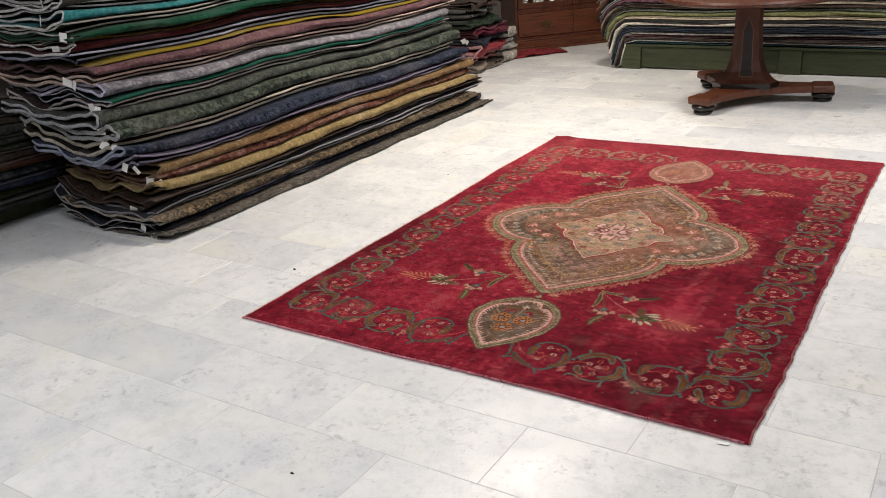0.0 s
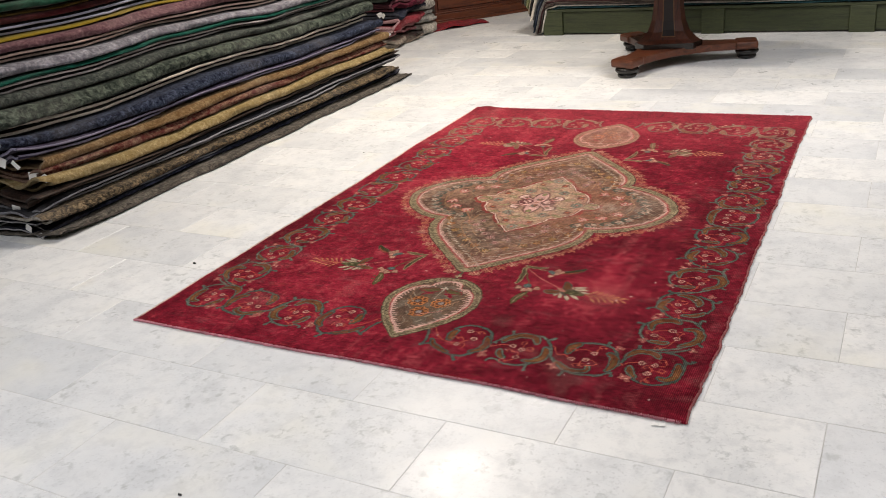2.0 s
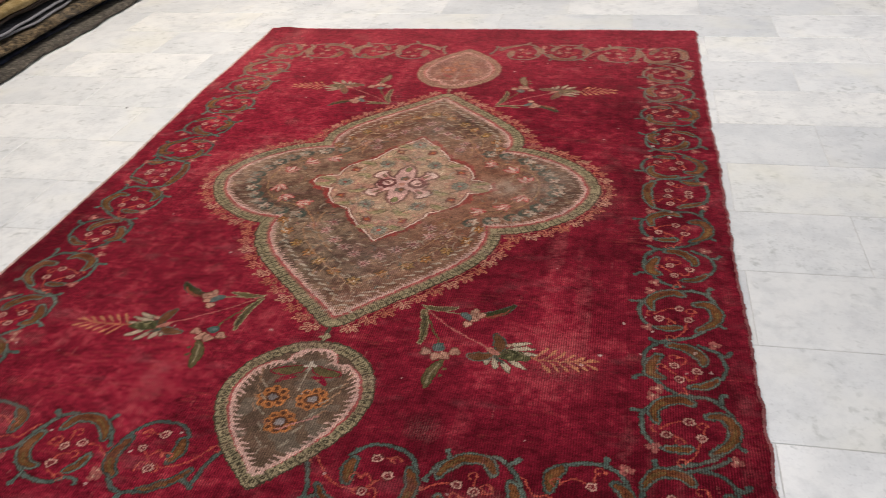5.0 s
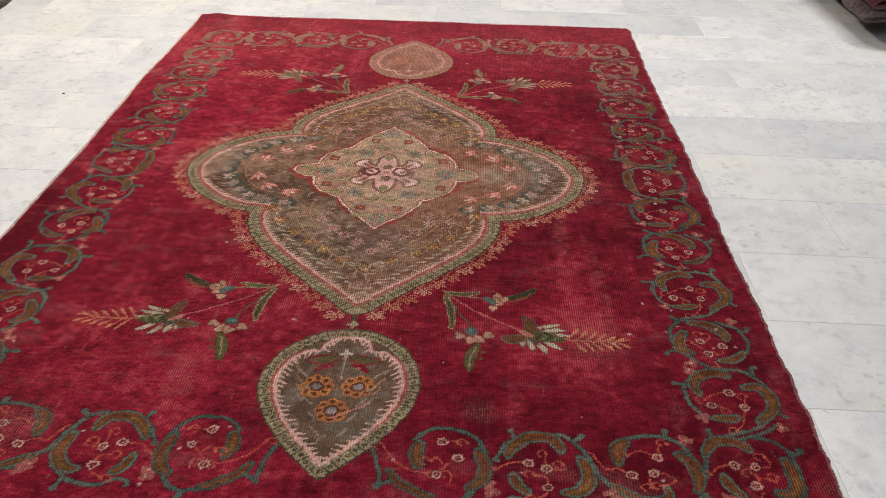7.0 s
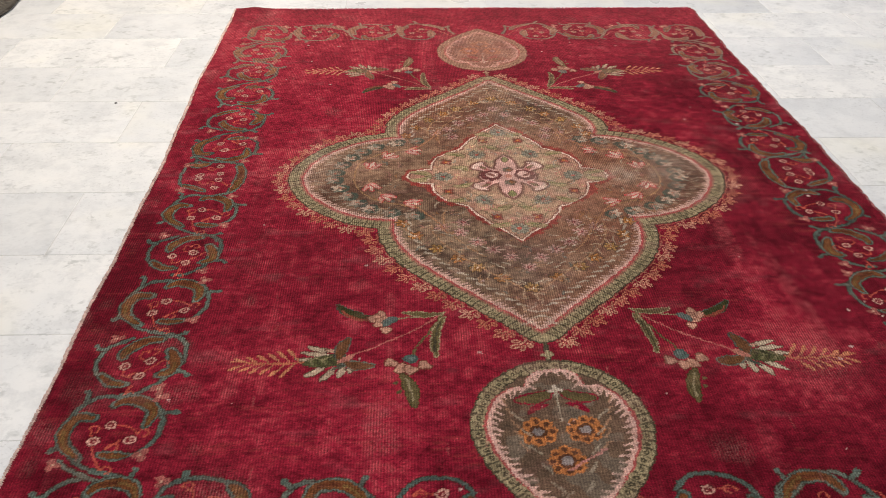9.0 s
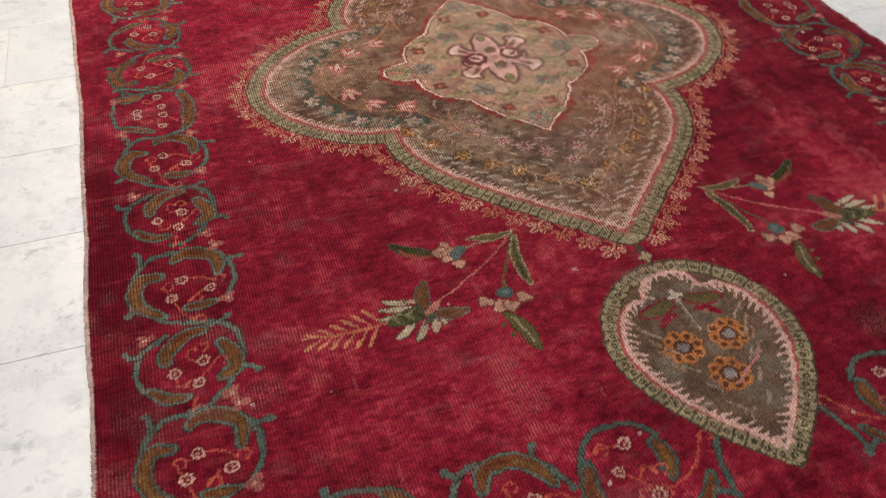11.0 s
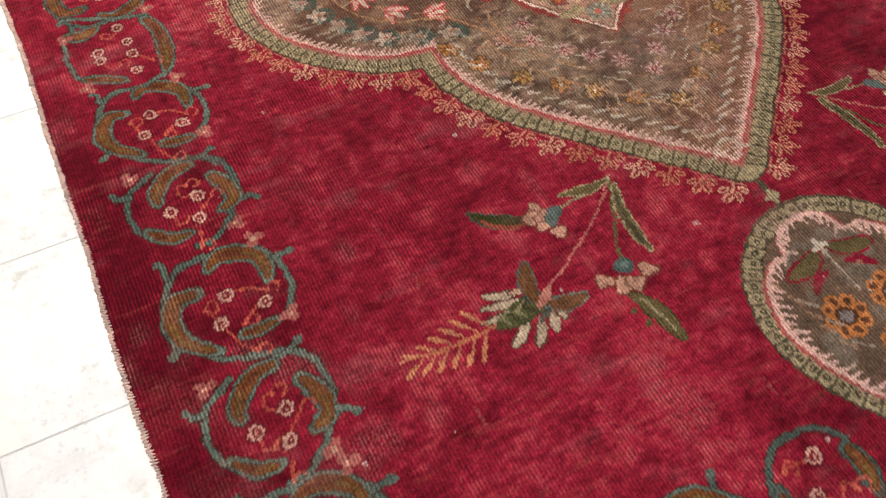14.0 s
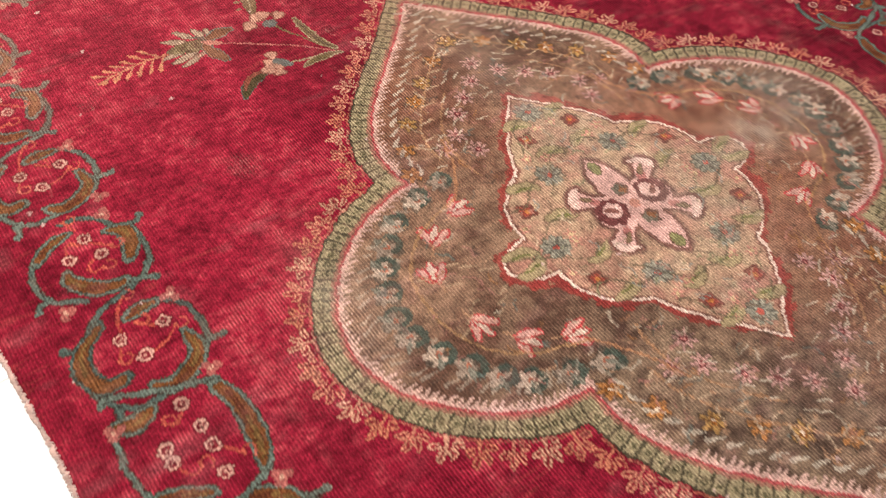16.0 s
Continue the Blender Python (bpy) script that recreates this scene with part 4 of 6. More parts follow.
# ----- field: bands and clouds of lighter and deeper red, wear plus painted nap shading -----
streak = soft_noise(9, 120, 21) * 0.25 + soft_noise(40, 330, 22) * 0.30 + soft_noise(120, 14, 26) * 0.26
cloud = soft_noise(7, 10, 23) * 0.32 + soft_noise(20, 30, 24) * 0.26 + soft_noise(48, 70, 25) * 0.30 + soft_noise(110, 170, 27) * 0.34
tuft = soft_noise(150, 420, 34) * 0.6 + soft_noise(300, 640, 38) * 0.5  # nap lying in short strokes along the weft
fade_and_sheen = np.zeros((NY, NX))  # broad faded areas, plus pile sheen and dark nap painted as colour
for bx, by, rx, ry, k in ((-0.42, -1.00, 0.26, 0.20, 0.34), (0.55, -0.75, 0.10, 0.30, 0.15), (-0.62, 0.30, 0.20, 0.45, 0.46), (-0.80, 1.10, 0.22, 0.40, 0.40), (0.52, -0.62, 0.030, 0.22, 0.50), (0.47, -0.80, 0.05, 0.10, 0.25), (0.58, -0.70, 0.018, 0.16, 0.35), (-0.50, -0.75, 0.45, 0.50, 0.08), (0.38, -0.95, 0.03, 0.16, 0.40), (-0.34, -1.02, 0.035, 0.16, 0.50), (-0.44, -0.98, 0.03, 0.12, 0.40), (-0.30, -1.30, 0.40, 0.10, 0.26), (-0.05, 1.05, 0.04, 0.30, 0.45), (0.14, 1.15, 0.03, 0.22, 0.35), (-0.22, 0.98, 0.03, 0.25, 0.30), (0.20, 1.15, 0.6, 0.30, 0.20), (-0.30, -0.90, 0.06, 0.30, 0.22), (-0.45, 0.75, 0.05, 0.30, 0.5),
                          (0.80, 0.30, 0.18, 0.8, -0.34), (0.62, -1.15, 0.42, 0.24, -0.34), (0.62, -0.35, 0.16, 0.25, -0.30), (-0.94, -0.80, 0.08, 0.7, -0.34), (0.28, -0.50, 0.16, 0.16, -0.28), (-0.58, -0.45, 0.2, 0.15, -0.24), (0.20, 0.85, 0.18, 0.10, -0.25)):
    fade_and_sheen += k * np.exp(-(((GX - bx) / rx) ** 2 + ((GY - by) / ry) ** 2))
fade_and_sheen *= 1 + 0.45 * tuft + 0.35 * soft_noise(26, 40, 39)
worn = np.clip(0.40 + 0.62 * cloud + 0.26 * streak + fade_and_sheen + 0.26 * tuft, 0, 1)
CLOTH[:] = np.array((0.096, 0.0023, 0.0095)) * (1 - worn[..., None]) + np.array((0.300, 0.0152, 0.0355)) * worn[..., None]
rub = np.clip(cloud * 1.15 + streak * 0.5 + 0.9 * fade_and_sheen + 0.35 * tuft - 0.36, 0, 1)
CLOTH[:] = CLOTH * (1 - 0.62 * rub[..., None]) + np.array((0.41, 0.075, 0.083)) * 0.62 * rub[..., None]
# silky highlights of pile brushed along the warp, painted as paler colour
brushed_sheen = np.clip(soft_noise(80, 9, 28) * 0.8 + soft_noise(22, 8, 29) * 0.7 - 0.6, 0, 1)[..., None]
brushed_sheen = brushed_sheen * np.clip(0.55 + 0.9 * tuft + 0.5 * soft_noise(60, 90, 98), 0, 1.3)[..., None]
CLOTH[:] = CLOTH * (1 - 0.38 * brushed_sheen) + np.array((0.45, 0.12, 0.12)) * 0.38 * brushed_sheen
rows_worn = np.clip(soft_noise(60, 560, 30) * 0.8 + soft_noise(9, 60, 37) * 0.6 - 0.55, 0, 1)[..., None]
CLOTH[:] = CLOTH * (1 - 0.4 * rows_worn) + np.array((0.38, 0.075, 0.060)) * 0.4 * rows_worn


# ----- border: a scrolling vine of leaves -----
VINE = {}
VINE["A"] = dict(
    leaf=[[(-0.022, 0.08), (0.0, 0.093), (0.036, 0.08), (0.056, 0.056), (0.052, 0.017)], [(-0.05, 0.045), (-0.081, 0.045), (-0.097, 0.009), (-0.086, -0.03), (-0.048, -0.062)], [(-0.012, -0.051), (0.011, -0.056), (0.041, -0.055)]],
    stem=[[(-0.008, 0.1), (-0.053, 0.102), (-0.08, 0.082), (-0.098, 0.046)], [(0.067, 0.059), (0.08, 0.03), (0.078, -0.014), (0.059, -0.045), (0.034, -0.059)], [(-0.087, -0.033), (-0.052, -0.074), (-0.016, -0.093)], [(-0.016, -0.093), (0.037, -0.109), (0.057, -0.132)], [(-0.081, 0.09), (-0.082, 0.11), (-0.089, 0.116)], [(0.067, 0.051), (0.098, 0.051)], [(-0.096, -0.033), (-0.109, -0.044)]],
    flower=[(-0.012, 0.025), (0.034, -0.016), (-0.033, -0.019)],
    thread=[[(-0.012, 0.025), (0.017, 0.022), (0.045, 0.001)], [(-0.033, -0.019), (-0.042, 0.005), (-0.047, 0.015)], [(-0.029, -0.029), (-0.02, -0.064), (-0.001, -0.091)], [(0.007, -0.025), (0.019, -0.016), (-0.001, -0.035)]],
    blossom=[(0.057, 0.098), (0.061, -0.054)],
)
VINE["B"] = dict(
    leaf=[[(0.028, 0.082), (0.0, 0.08), (-0.028, 0.06), (-0.042, 0.037), (-0.041, 0.019)], [(0.051, 0.044), (0.066, 0.014), (0.068, -0.019), (0.044, -0.032)], [(-0.071, -0.026), (-0.044, -0.051), (-0.009, -0.057)]],
    stem=[[(-0.036, 0.088), (-0.06, 0.073), (-0.08, 0.057), (-0.09, 0.012), (-0.08, -0.026)], [(0.051, 0.092), (0.078, 0.061), (0.084, 0.012), (0.079, -0.018)], [(0.06, -0.034), (0.048, -0.059), (0.016, -0.083), (-0.011, -0.084)], [(0.031, 0.09), (0.051, 0.092), (0.07, 0.103)], [(-0.081, 0.055), (-0.096, 0.055), (-0.104, 0.066)], [(0.07, -0.026), (0.093, -0.027), (0.103, -0.037)]],
    flower=[(0.018, 0.011), (-0.029, -0.004), (0.009, -0.034)],
    thread=[[(0.018, 0.011), (-0.006, 0.022), (-0.004, 0.041), (0.01, 0.04)], [(-0.029, -0.004), (-0.024, -0.031), (-0.011, -0.034)], [(0.009, -0.034), (0.02, -0.015), (0.038, 0.002)], [(0.002, -0.061), (-0.005, -0.087)]],
    blossom=[(-0.07, 0.091), (0.056, -0.071)],
)
VINE["D"] = dict(
    leaf=[[(-0.001, 0.053), (0.015, 0.072), (0.049, 0.078), (0.076, 0.062), (0.087, 0.033)], [(-0.062, 0.029), (-0.069, -0.003), (-0.068, -0.042), (-0.049, -0.062), (-0.028, -0.057)], [(0.064, -0.017), (0.057, -0.045), (0.034, -0.073)]],
    stem=[[(0.015, 0.076), (-0.009, 0.088), (-0.045, 0.081), (-0.072, 0.057), (-0.08, 0.029), (-0.083, -0.022), (-0.074, -0.068)], [(-0.067, -0.067), (-0.039, -0.094), (0.005, -0.098), (0.04, -0.081)], [(0.05, 0.081), (0.064, 0.093), (0.068, 0.106)], [(-0.075, 0.049), (-0.09, 0.044), (-0.1, 0.054)], [(-0.013, 0.09), (-0.048, 0.106), (-0.073, 0.126)], [(0.087, 0.033), (0.091, 0.002), (0.098, -0.02)]],
    flower=[(-0.001, 0.007), (0.037, 0.012), (0.008, -0.042)],
    thread=[[(0.037, 0.012), (0.068, 0.006), (0.087, -0.015)], [(-0.001, 0.007), (-0.029, 0.009), (-0.026, 0.035)], [(0.008, -0.042), (-0.001, -0.022), (0.008, -0.009)], [(-0.001, -0.061), (0.005, -0.081), (-0.006, -0.088)], [(-0.01, -0.023), (-0.029, -0.031), (-0.036, -0.019)]],
    blossom=[(0.067, -0.075), (0.054, -0.087), (-0.084, 0.119)],
)
VINE["E"] = dict(
    leaf=[[(-0.052, 0.044), (-0.074, 0.025), (-0.082, -0.018), (-0.074, -0.054)], [(0.048, 0.073), (0.067, 0.049), (0.069, 0.007)], [(-0.015, -0.045), (-0.016, -0.072), (0.028, -0.084), (0.068, -0.061), (0.092, -0.044)]],
    stem=[[(-0.077, 0.036), (-0.064, 0.07), (-0.03, 0.089), (0.015, 0.089), (0.055, 0.077)], [(-0.084, -0.058), (-0.064, -0.082), (-0.028, -0.093), (0.02, -0.098), (0.066, -0.079)], [(-0.034, 0.088), (-0.035, 0.105)], [(-0.084, -0.06), (-0.096, -0.078)], [(0.041, -0.099), (0.046, -0.12)], [(0.084, -0.049), (0.106, -0.031), (0.124, 0.011), (0.14, 0.046)]],
    flower=[(-0.009, 0.033), (0.003, -0.011), (0.046, -0.019)],
    thread=[[(-0.009, 0.033), (-0.016, 0.062), (-0.034, 0.071)], [(-0.009, 0.033), (0.022, 0.049), (0.049, 0.032)], [(0.003, -0.011), (-0.018, -0.011), (-0.037, -0.03), (-0.009, -0.043)], [(0.046, -0.019), (0.073, -0.005), (0.096, -0.006), (0.114, 0.026)], [(0.013, -0.026), (0.013, -0.049)]],
    blossom=[(-0.072, 0.084), (0.09, -0.069), (0.076, -0.084)],
)
VINE["F"] = dict(
    leaf=[[(-0.026, 0.06), (-0.01, 0.091), (0.036, 0.094), (0.067, 0.066), (0.078, 0.038)], [(-0.064, 0.041), (-0.074, -0.005), (-0.056, -0.043), (-0.023, -0.049)], [(0.07, -0.007), (0.06, -0.038), (0.039, -0.054)]],
    stem=[[(-0.005, 0.1), (-0.033, 0.102), (-0.064, 0.073), (-0.082, 0.039)], [(0.047, 0.096), (0.08, 0.071), (0.101, 0.027)], [(-0.053, -0.059), (-0.021, -0.081), (0.028, -0.083), (0.058, -0.068), (0.079, -0.073), (0.084, -0.085)], [(0.063, 0.09), (0.071, 0.11)], [(-0.054, 0.09), (-0.069, 0.105)], [(-0.041, -0.07), (-0.047, -0.1)]],
    flower=[(0.039, 0.024), (0.005, 0.011), (0.003, -0.038)],
    thread=[[(0.039, 0.024), (0.076, 0.02), (0.101, 0.0)], [(0.005, 0.011), (-0.032, 0.01), (-0.028, 0.024)], [(0.005, 0.011), (0.007, 0.034), (0.004, 0.051)], [(0.003, -0.038), (0.006, -0.013), (0.028, -0.008)], [(0.006, -0.055), (0.029, -0.069)]],
    blossom=[(0.111, -0.054), (0.112, -0.042)],
)
VINE["G"] = dict(
    leaf=[[(-0.069, 0.05), (-0.083, 0.006), (-0.074, -0.031), (-0.051, -0.052)], [(0.042, 0.059), (0.048, 0.029), (0.041, -0.003)], [(0.096, -0.017), (0.077, -0.047), (0.036, -0.072), (0.015, -0.078)]],
    stem=[[(-0.084, 0.04), (-0.068, 0.078), (-0.034, 0.103), (0.023, 0.101), (0.052, 0.069)], [(-0.063, -0.055), (-0.036, -0.085), (0.002, -0.088), (0.029, -0.08)], [(0.091, -0.043), (0.105, -0.052), (0.118, -0.061)], [(-0.01, -0.09), (-0.025, -0.116)], [(0.135, 0.036), (0.119, -0.01), (0.114, -0.054)]],
    flower=[(-0.001, 0.069), (-0.031, 0.026), (0.008, -0.023)],
    thread=[[(-0.001, 0.069), (-0.03, 0.072), (-0.048, 0.069)], [(-0.031, 0.026), (-0.008, 0.004), (0.008, -0.023)], [(0.008, -0.023), (0.052, -0.013), (0.084, 0.006), (0.113, 0.046)], [(-0.008, 0.004), (0.008, 0.025), (0.02, 0.013)], [(-0.018, -0.036), (-0.02, -0.018)]],
    blossom=[(-0.094, -0.058)],
)
VINE["M"] = dict(
    leaf=[[(0.053, 0.075), (0.068, 0.028), (0.065, -0.039), (0.052, -0.078)], [(-0.088, 0.085), (-0.063, 0.077), (-0.033, 0.088)], [(-0.083, -0.044), (-0.054, -0.056), (-0.017, -0.077)]],
    stem=[[(-0.095, 0.08), (-0.101, 0.017), (-0.093, -0.032)], [(-0.085, 0.137), (-0.029, 0.114), (0.057, 0.083)], [(0.058, -0.081), (0.035, -0.093), (0.008, -0.102)], [(-0.085, 0.137), (-0.092, 0.127)]],
    flower=[(0.002, 0.071), (0.009, 0.024), (-0.046, 0.017), (-0.047, -0.006), (0.01, -0.012), (0.005, -0.056)],
    thread=[[(0.002, 0.071), (-0.014, 0.046), (-0.032, 0.055)], [(0.01, -0.012), (0.027, -0.029), (0.038, -0.046)], [(-0.047, -0.006), (-0.034, -0.037), (-0.018, -0.03)]],
    blossom=[(-0.092, 0.079), (-0.085, -0.068)],
)


def smooth(pts, n=5):
    """A rounded line through the given points."""
    if len(pts) < 3:
        return list(pts)
    p = [pts[0]] + list(pts) + [pts[-1]]
    out = []
    for a, b, c, d in zip(p, p[1:], p[2:], p[3:]):
        for k in range(n):
            t = k / n
            out.append(tuple(0.5 * (2 * b[i] + (c[i] - a[i]) * t + (2 * a[i] - 5 * b[i] + 4 * c[i] - d[i]) * t * t + (3 * b[i] - a[i] - 3 * c[i] + d[i]) * t ** 3) for i in (0, 1)))
    return out + [pts[-1]]


def vine_unit(kind, cx, cy, sx, sy, pale=0.0):
    v = VINE[kind]

    def at(p):
        return (cx + sx * p[0], cy + sy * p[1])

    teal = tuple(a + (b - a) * pale for a, b in zip(TEAL, TEAL2))
    for line in v["stem"]:
        pts = smooth([at(p) for p in line])
        n = len(pts)
        ws = [0.0050 - 0.0012 * (k / max(1, n - 1)) for k in range(n)]
        stroke(pts, [q + 0.0020 for q in ws], (0.030, 0.020, 0.016), 0.75)
        stroke(pts, ws, teal)
        if len(line) < 4 and n < 16:
            disc(*pts[-1], 0.0068, teal)
    for j, line in enumerate(v["leaf"]):
        pts = smooth([at(p) for p in line])
        n = len(pts) - 1
        w = (0.0150, 0.0155, 0.0115)[j]
        ws = [w * (0.22 + 0.78 * math.sin(math.pi * min(1, 0.10 + 0.86 * k / n)) ** 0.6) for k in range(n + 1)]
        stroke(pts, [q + 0.0018 for q in ws], (0.045, 0.040, 0.030))
        stroke(pts, ws, TEAL2 if (j + len(line)) % 2 or pale > 0.5 else teal)
        body = [q - 0.0050 for q in ws]
        stroke(pts[1:-1], [q + 0.0012 for q in body[1:-1]], (0.040, 0.030, 0.016), 0.8)
        stroke(pts[1:-1], body[1:-1], RUSTY)
        stroke(pts[n // 4:n - n // 4], [max(0.0012, q * 0.50) for q in body[n // 4:n - n // 4]], (0.195, 0.078, 0.028) if j % 2 else (0.095, 0.024, 0.012), 0.75)
        stroke(pts[n // 2:n - 1], [max(0.0010, q * 0.35) for q in body[n // 2:n - 1]], (0.155, 0.095, 0.030), 0.7)
    for line in v["thread"]:
        pts = smooth([at(p) for p in line])
        stroke(pts, 0.0021, (0.43, 0.075, 0.050), 0.8)
        disc(*pts[-1], 0.0038, (0.45, 0.10, 0.06), 0.0, 0.8)
        ex, ey = pts[-1]
        curl = [(ex + 0.0095 * (1 - math.cos(g)) * sx, ey + 0.0095 * math.sin(g) * sy) for g in np.linspace(0, 4.6, 10)]
        stroke(curl, 0.0018, (0.43, 0.085, 0.055), 0.75)
    for p in v["flower"]:
        disc(*at(p), 0.0138, (0.085, 0.006, 0.012), 0, 0.6)
        disc(*at(p), 0.0116, (0.47, 0.245, 0.195), petals=8, depth=0.06)
        disc(*at(p), 0.0066, (0.15, 0.016, 0.022))
        disc(*at(p), 0.0024, (0.42, 0.20, 0.16))
    for k, p in enumerate(v["blossom"]):
        x, y = at(p)
        for a in range(3):
            d = 2.1 * a + k
            disc(x + 0.0085 * math.cos(d), y + 0.0085 * math.sin(d), 0.0075, (0.33, 0.10, 0.085), 0, 0.9)
        disc(x, y, 0.0036, (0.5, 0.28, 0.2))


for sx in (-1, 1):
    for sy in (-1, 1):
        y0 = 1.0 if sy < 0 else 1.022
        for k, (kind, x, y) in enumerate((("A", 0.816, 0.199), ("B", 0.828, 0.396), ("A", 0.816, 0.603), ("B", 0.831, 0.805), ("A", 0.822, 0.997), ("D", 0.830, 1.195), ("E", 0.637, 1.203), ("F", 0.433, 1.228), ("G", 0.229, 1.228))):
            vine_unit(kind, sx * x, sy * y * y0, -sx, -sy, (k * 0.41 + 0.13 * (sx + sy)) % 1)
    vine_unit("M", sx * 0.822, 0.004, -sx, 1, 0.8)


# ----- flower sprays -----
def spray(sx, sy, pale):
    def at(x, y):
        return (sx * x, sy * y)

    f = sx * sy
    cream = tuple(a + (b - a) * pale for a, b in zip((0.33, 0.24, 0.165), (0.47, 0.38, 0.27)))
    flesh = (0.42, 0.22, 0.155)
    stroke(bezier(at(0.205, 0.640), at(0.26, 0.70), at(0.32, 0.745), at(0.41, 0.795)), 0.0021, BLUSH, 0.9)
    stroke(bezier(at(0.21, 0.645), at(0.23, 0.69), at(0.255, 0.73), at(0.28, 0.79)), 0.0024, LEAF)
    stroke(bezier(at(0.205, 0.640), at(0.24, 0.655), at(0.28, 0.66), at(0.315, 0.664)), 0.0024, OLIVE)
    leaf(at(0.212, 0.645), at(0.292, 0.640), 0.16 * f, 0.0075, LEAF, OLIVE, 0.0025)
    leaf(at(0.210, 0.66), at(0.231, 0.79), -0.14 * f, 0.0080, LEAF, OLIVE, 0.0025, OLIVE2)
    leaf(at(0.355, 0.662), at(0.435, 0.612), 0.26 * f, 0.0130, (0.035, 0.035, 0.012), TEAL, 0.002)
    leaf(at(0.362, 0.668), at(0.425, 0.63), 0.34 * f, 0.0055, (0.20, 0.05, 0.03), None)
    for x, y, r in ((0.343, 0.648, 0.011), (0.357, 0.662, 0.0135), (0.345, 0.680, 0.0125), (0.331, 0.703, 0.011), (0.337, 0.668, 0.013)):
        disc(*at(x, y), r * 1.1 + 0.003, (0.15, 0.05, 0.035), 0, 0.8, 3, 0.12, x * 90)
        disc(*at(x, y), r * 1.1, tuple(c * (0.8 + 0.4 * ((x * 371) % 1)) for c in flesh), 0, 1.0, 3, 0.15, x * 90)
    leaf(at(0.312, 0.660), at(0.335, 0.685), 0.0, 0.010, (0.095, 0.12, 0.11), TEAL, 0.002)
    for x, y, r in ((0.254, 0.818, 0.0125), (0.322, 0.812, 0.0125), (0.298, 0.830, 0.0145), (0.281, 0.834, 0.0135)):
        disc(*at(x, y), r * 1.1 + 0.003, (0.13, 0.05, 0.03), 0, 0.8, 3, 0.12, x * 90)
        disc(*at(x, y), r * 1.1, tuple(c * (0.8 + 0.4 * ((x * 371) % 1)) for c in flesh), 0, 1.0, 3, 0.15, x * 90)
    disc(*at(0.282, 0.800), 0.0155, (0.065, 0.095, 0.085))
    disc(*at(0.280, 0.797), 0.0070, (0.11, 0.145, 0.13))
    leaf(at(0.298, 0.850), at(0.278, 0.940), 0.14 * f, 0.0135, LEAF, (0.05, 0.045, 0.015), 0.002, OLIVE)
    for x, y in ((0.312, 0.875), (0.306, 0.90)):
        disc(*at(x, y), 0.0055, LEAF)
    # the large blossom
    for x, y, x2, y2, w in ((0.440, 0.775, 0.492, 0.760, 0.0062), (0.445, 0.788, 0.503, 0.779, 0.0066), (0.455, 0.803, 0.512, 0.801, 0.0066), (0.450, 0.826, 0.490, 0.852, 0.0068), (0.435, 0.832, 0.458, 0.868, 0.0075), (0.415, 0.828, 0.424, 0.858, 0.0068), (0.400, 0.826, 0.402, 0.846, 0.0055)):
        leaf(at(x, y), at(x2, y2), 0.05, w, cream, (0.09, 0.05, 0.035), 0.0022)
    leaf(at(0.405, 0.800), at(0.492, 0.815), 0.0, 0.0185, (0.075, 0.075, 0.03), (0.05, 0.05, 0.025), 0.002)
    for k in range(4):
        x = 0.428 + 0.014 * k
        stroke([at(x, 0.792 + 0.002 * k), at(x + 0.018, 0.800 + 0.004 * (k % 2)), at(x + 0.008, 0.818)], 0.0026, (0.19, 0.165, 0.085) if k % 2 else (0.035, 0.032, 0.016), 0.85)
    leaf(at(0.400, 0.790), at(0.440, 0.838), 0.2 * f, 0.0060, (0.05, 0.06, 0.045), None)
    leaf(at(0.420, 0.772), at(0.452, 0.770), 0.2 * f, 0.0050, (0.42, 0.24, 0.17), (0.09, 0.05, 0.035), 0.002)
    leaf(at(0.425, 0.800), at(0.408, 0.735), 0.15 * f, 0.0125, (0.12, 0.05, 0.02), TEAL, 0.0025)
    leaf(at(0.412, 0.815), at(0.358, 0.822), -0.15 * f, 0.0125, (0.12, 0.05, 0.02), TEAL2, 0.0030)
    leaf(at(0.425, 0.812), at(0.395, 0.788), 0.0, 0.0085, (0.45, 0.17, 0.13), None)
    # feathered tip
    rib = bezier(at(0.50, 0.812), at(0.54, 0.816), at(0.60, 0.812), at(0.648, 0.800))
    stroke(rib, 0.0026, SALMON)
    for k in range(6):
        x = 0.505 + 0.021 * k
        ln = 0.046 - 0.0055 * k
        for s in (-1, 1):
            xs = x + (0.010 if s > 0 else 0.0)
            leaf(at(xs, 0.812), at(xs + 0.026, 0.812 + s * ln * 0.85), 0.06 * s, 0.0026, (0.44, 0.155, 0.085))
            leaf(at(xs + 0.014, 0.812 + s * ln * 0.45), at(xs + 0.029, 0.812 + s * ln * 0.95), 0.06 * s, 0.0044, (0.47, 0.18, 0.09))


for sx, sy, pale in ((-1, -1, 0.45), (1, -1, 1.0), (-1, 1, 0.2), (1, 1, 0.3)):
    spray(sx, sy, pale)


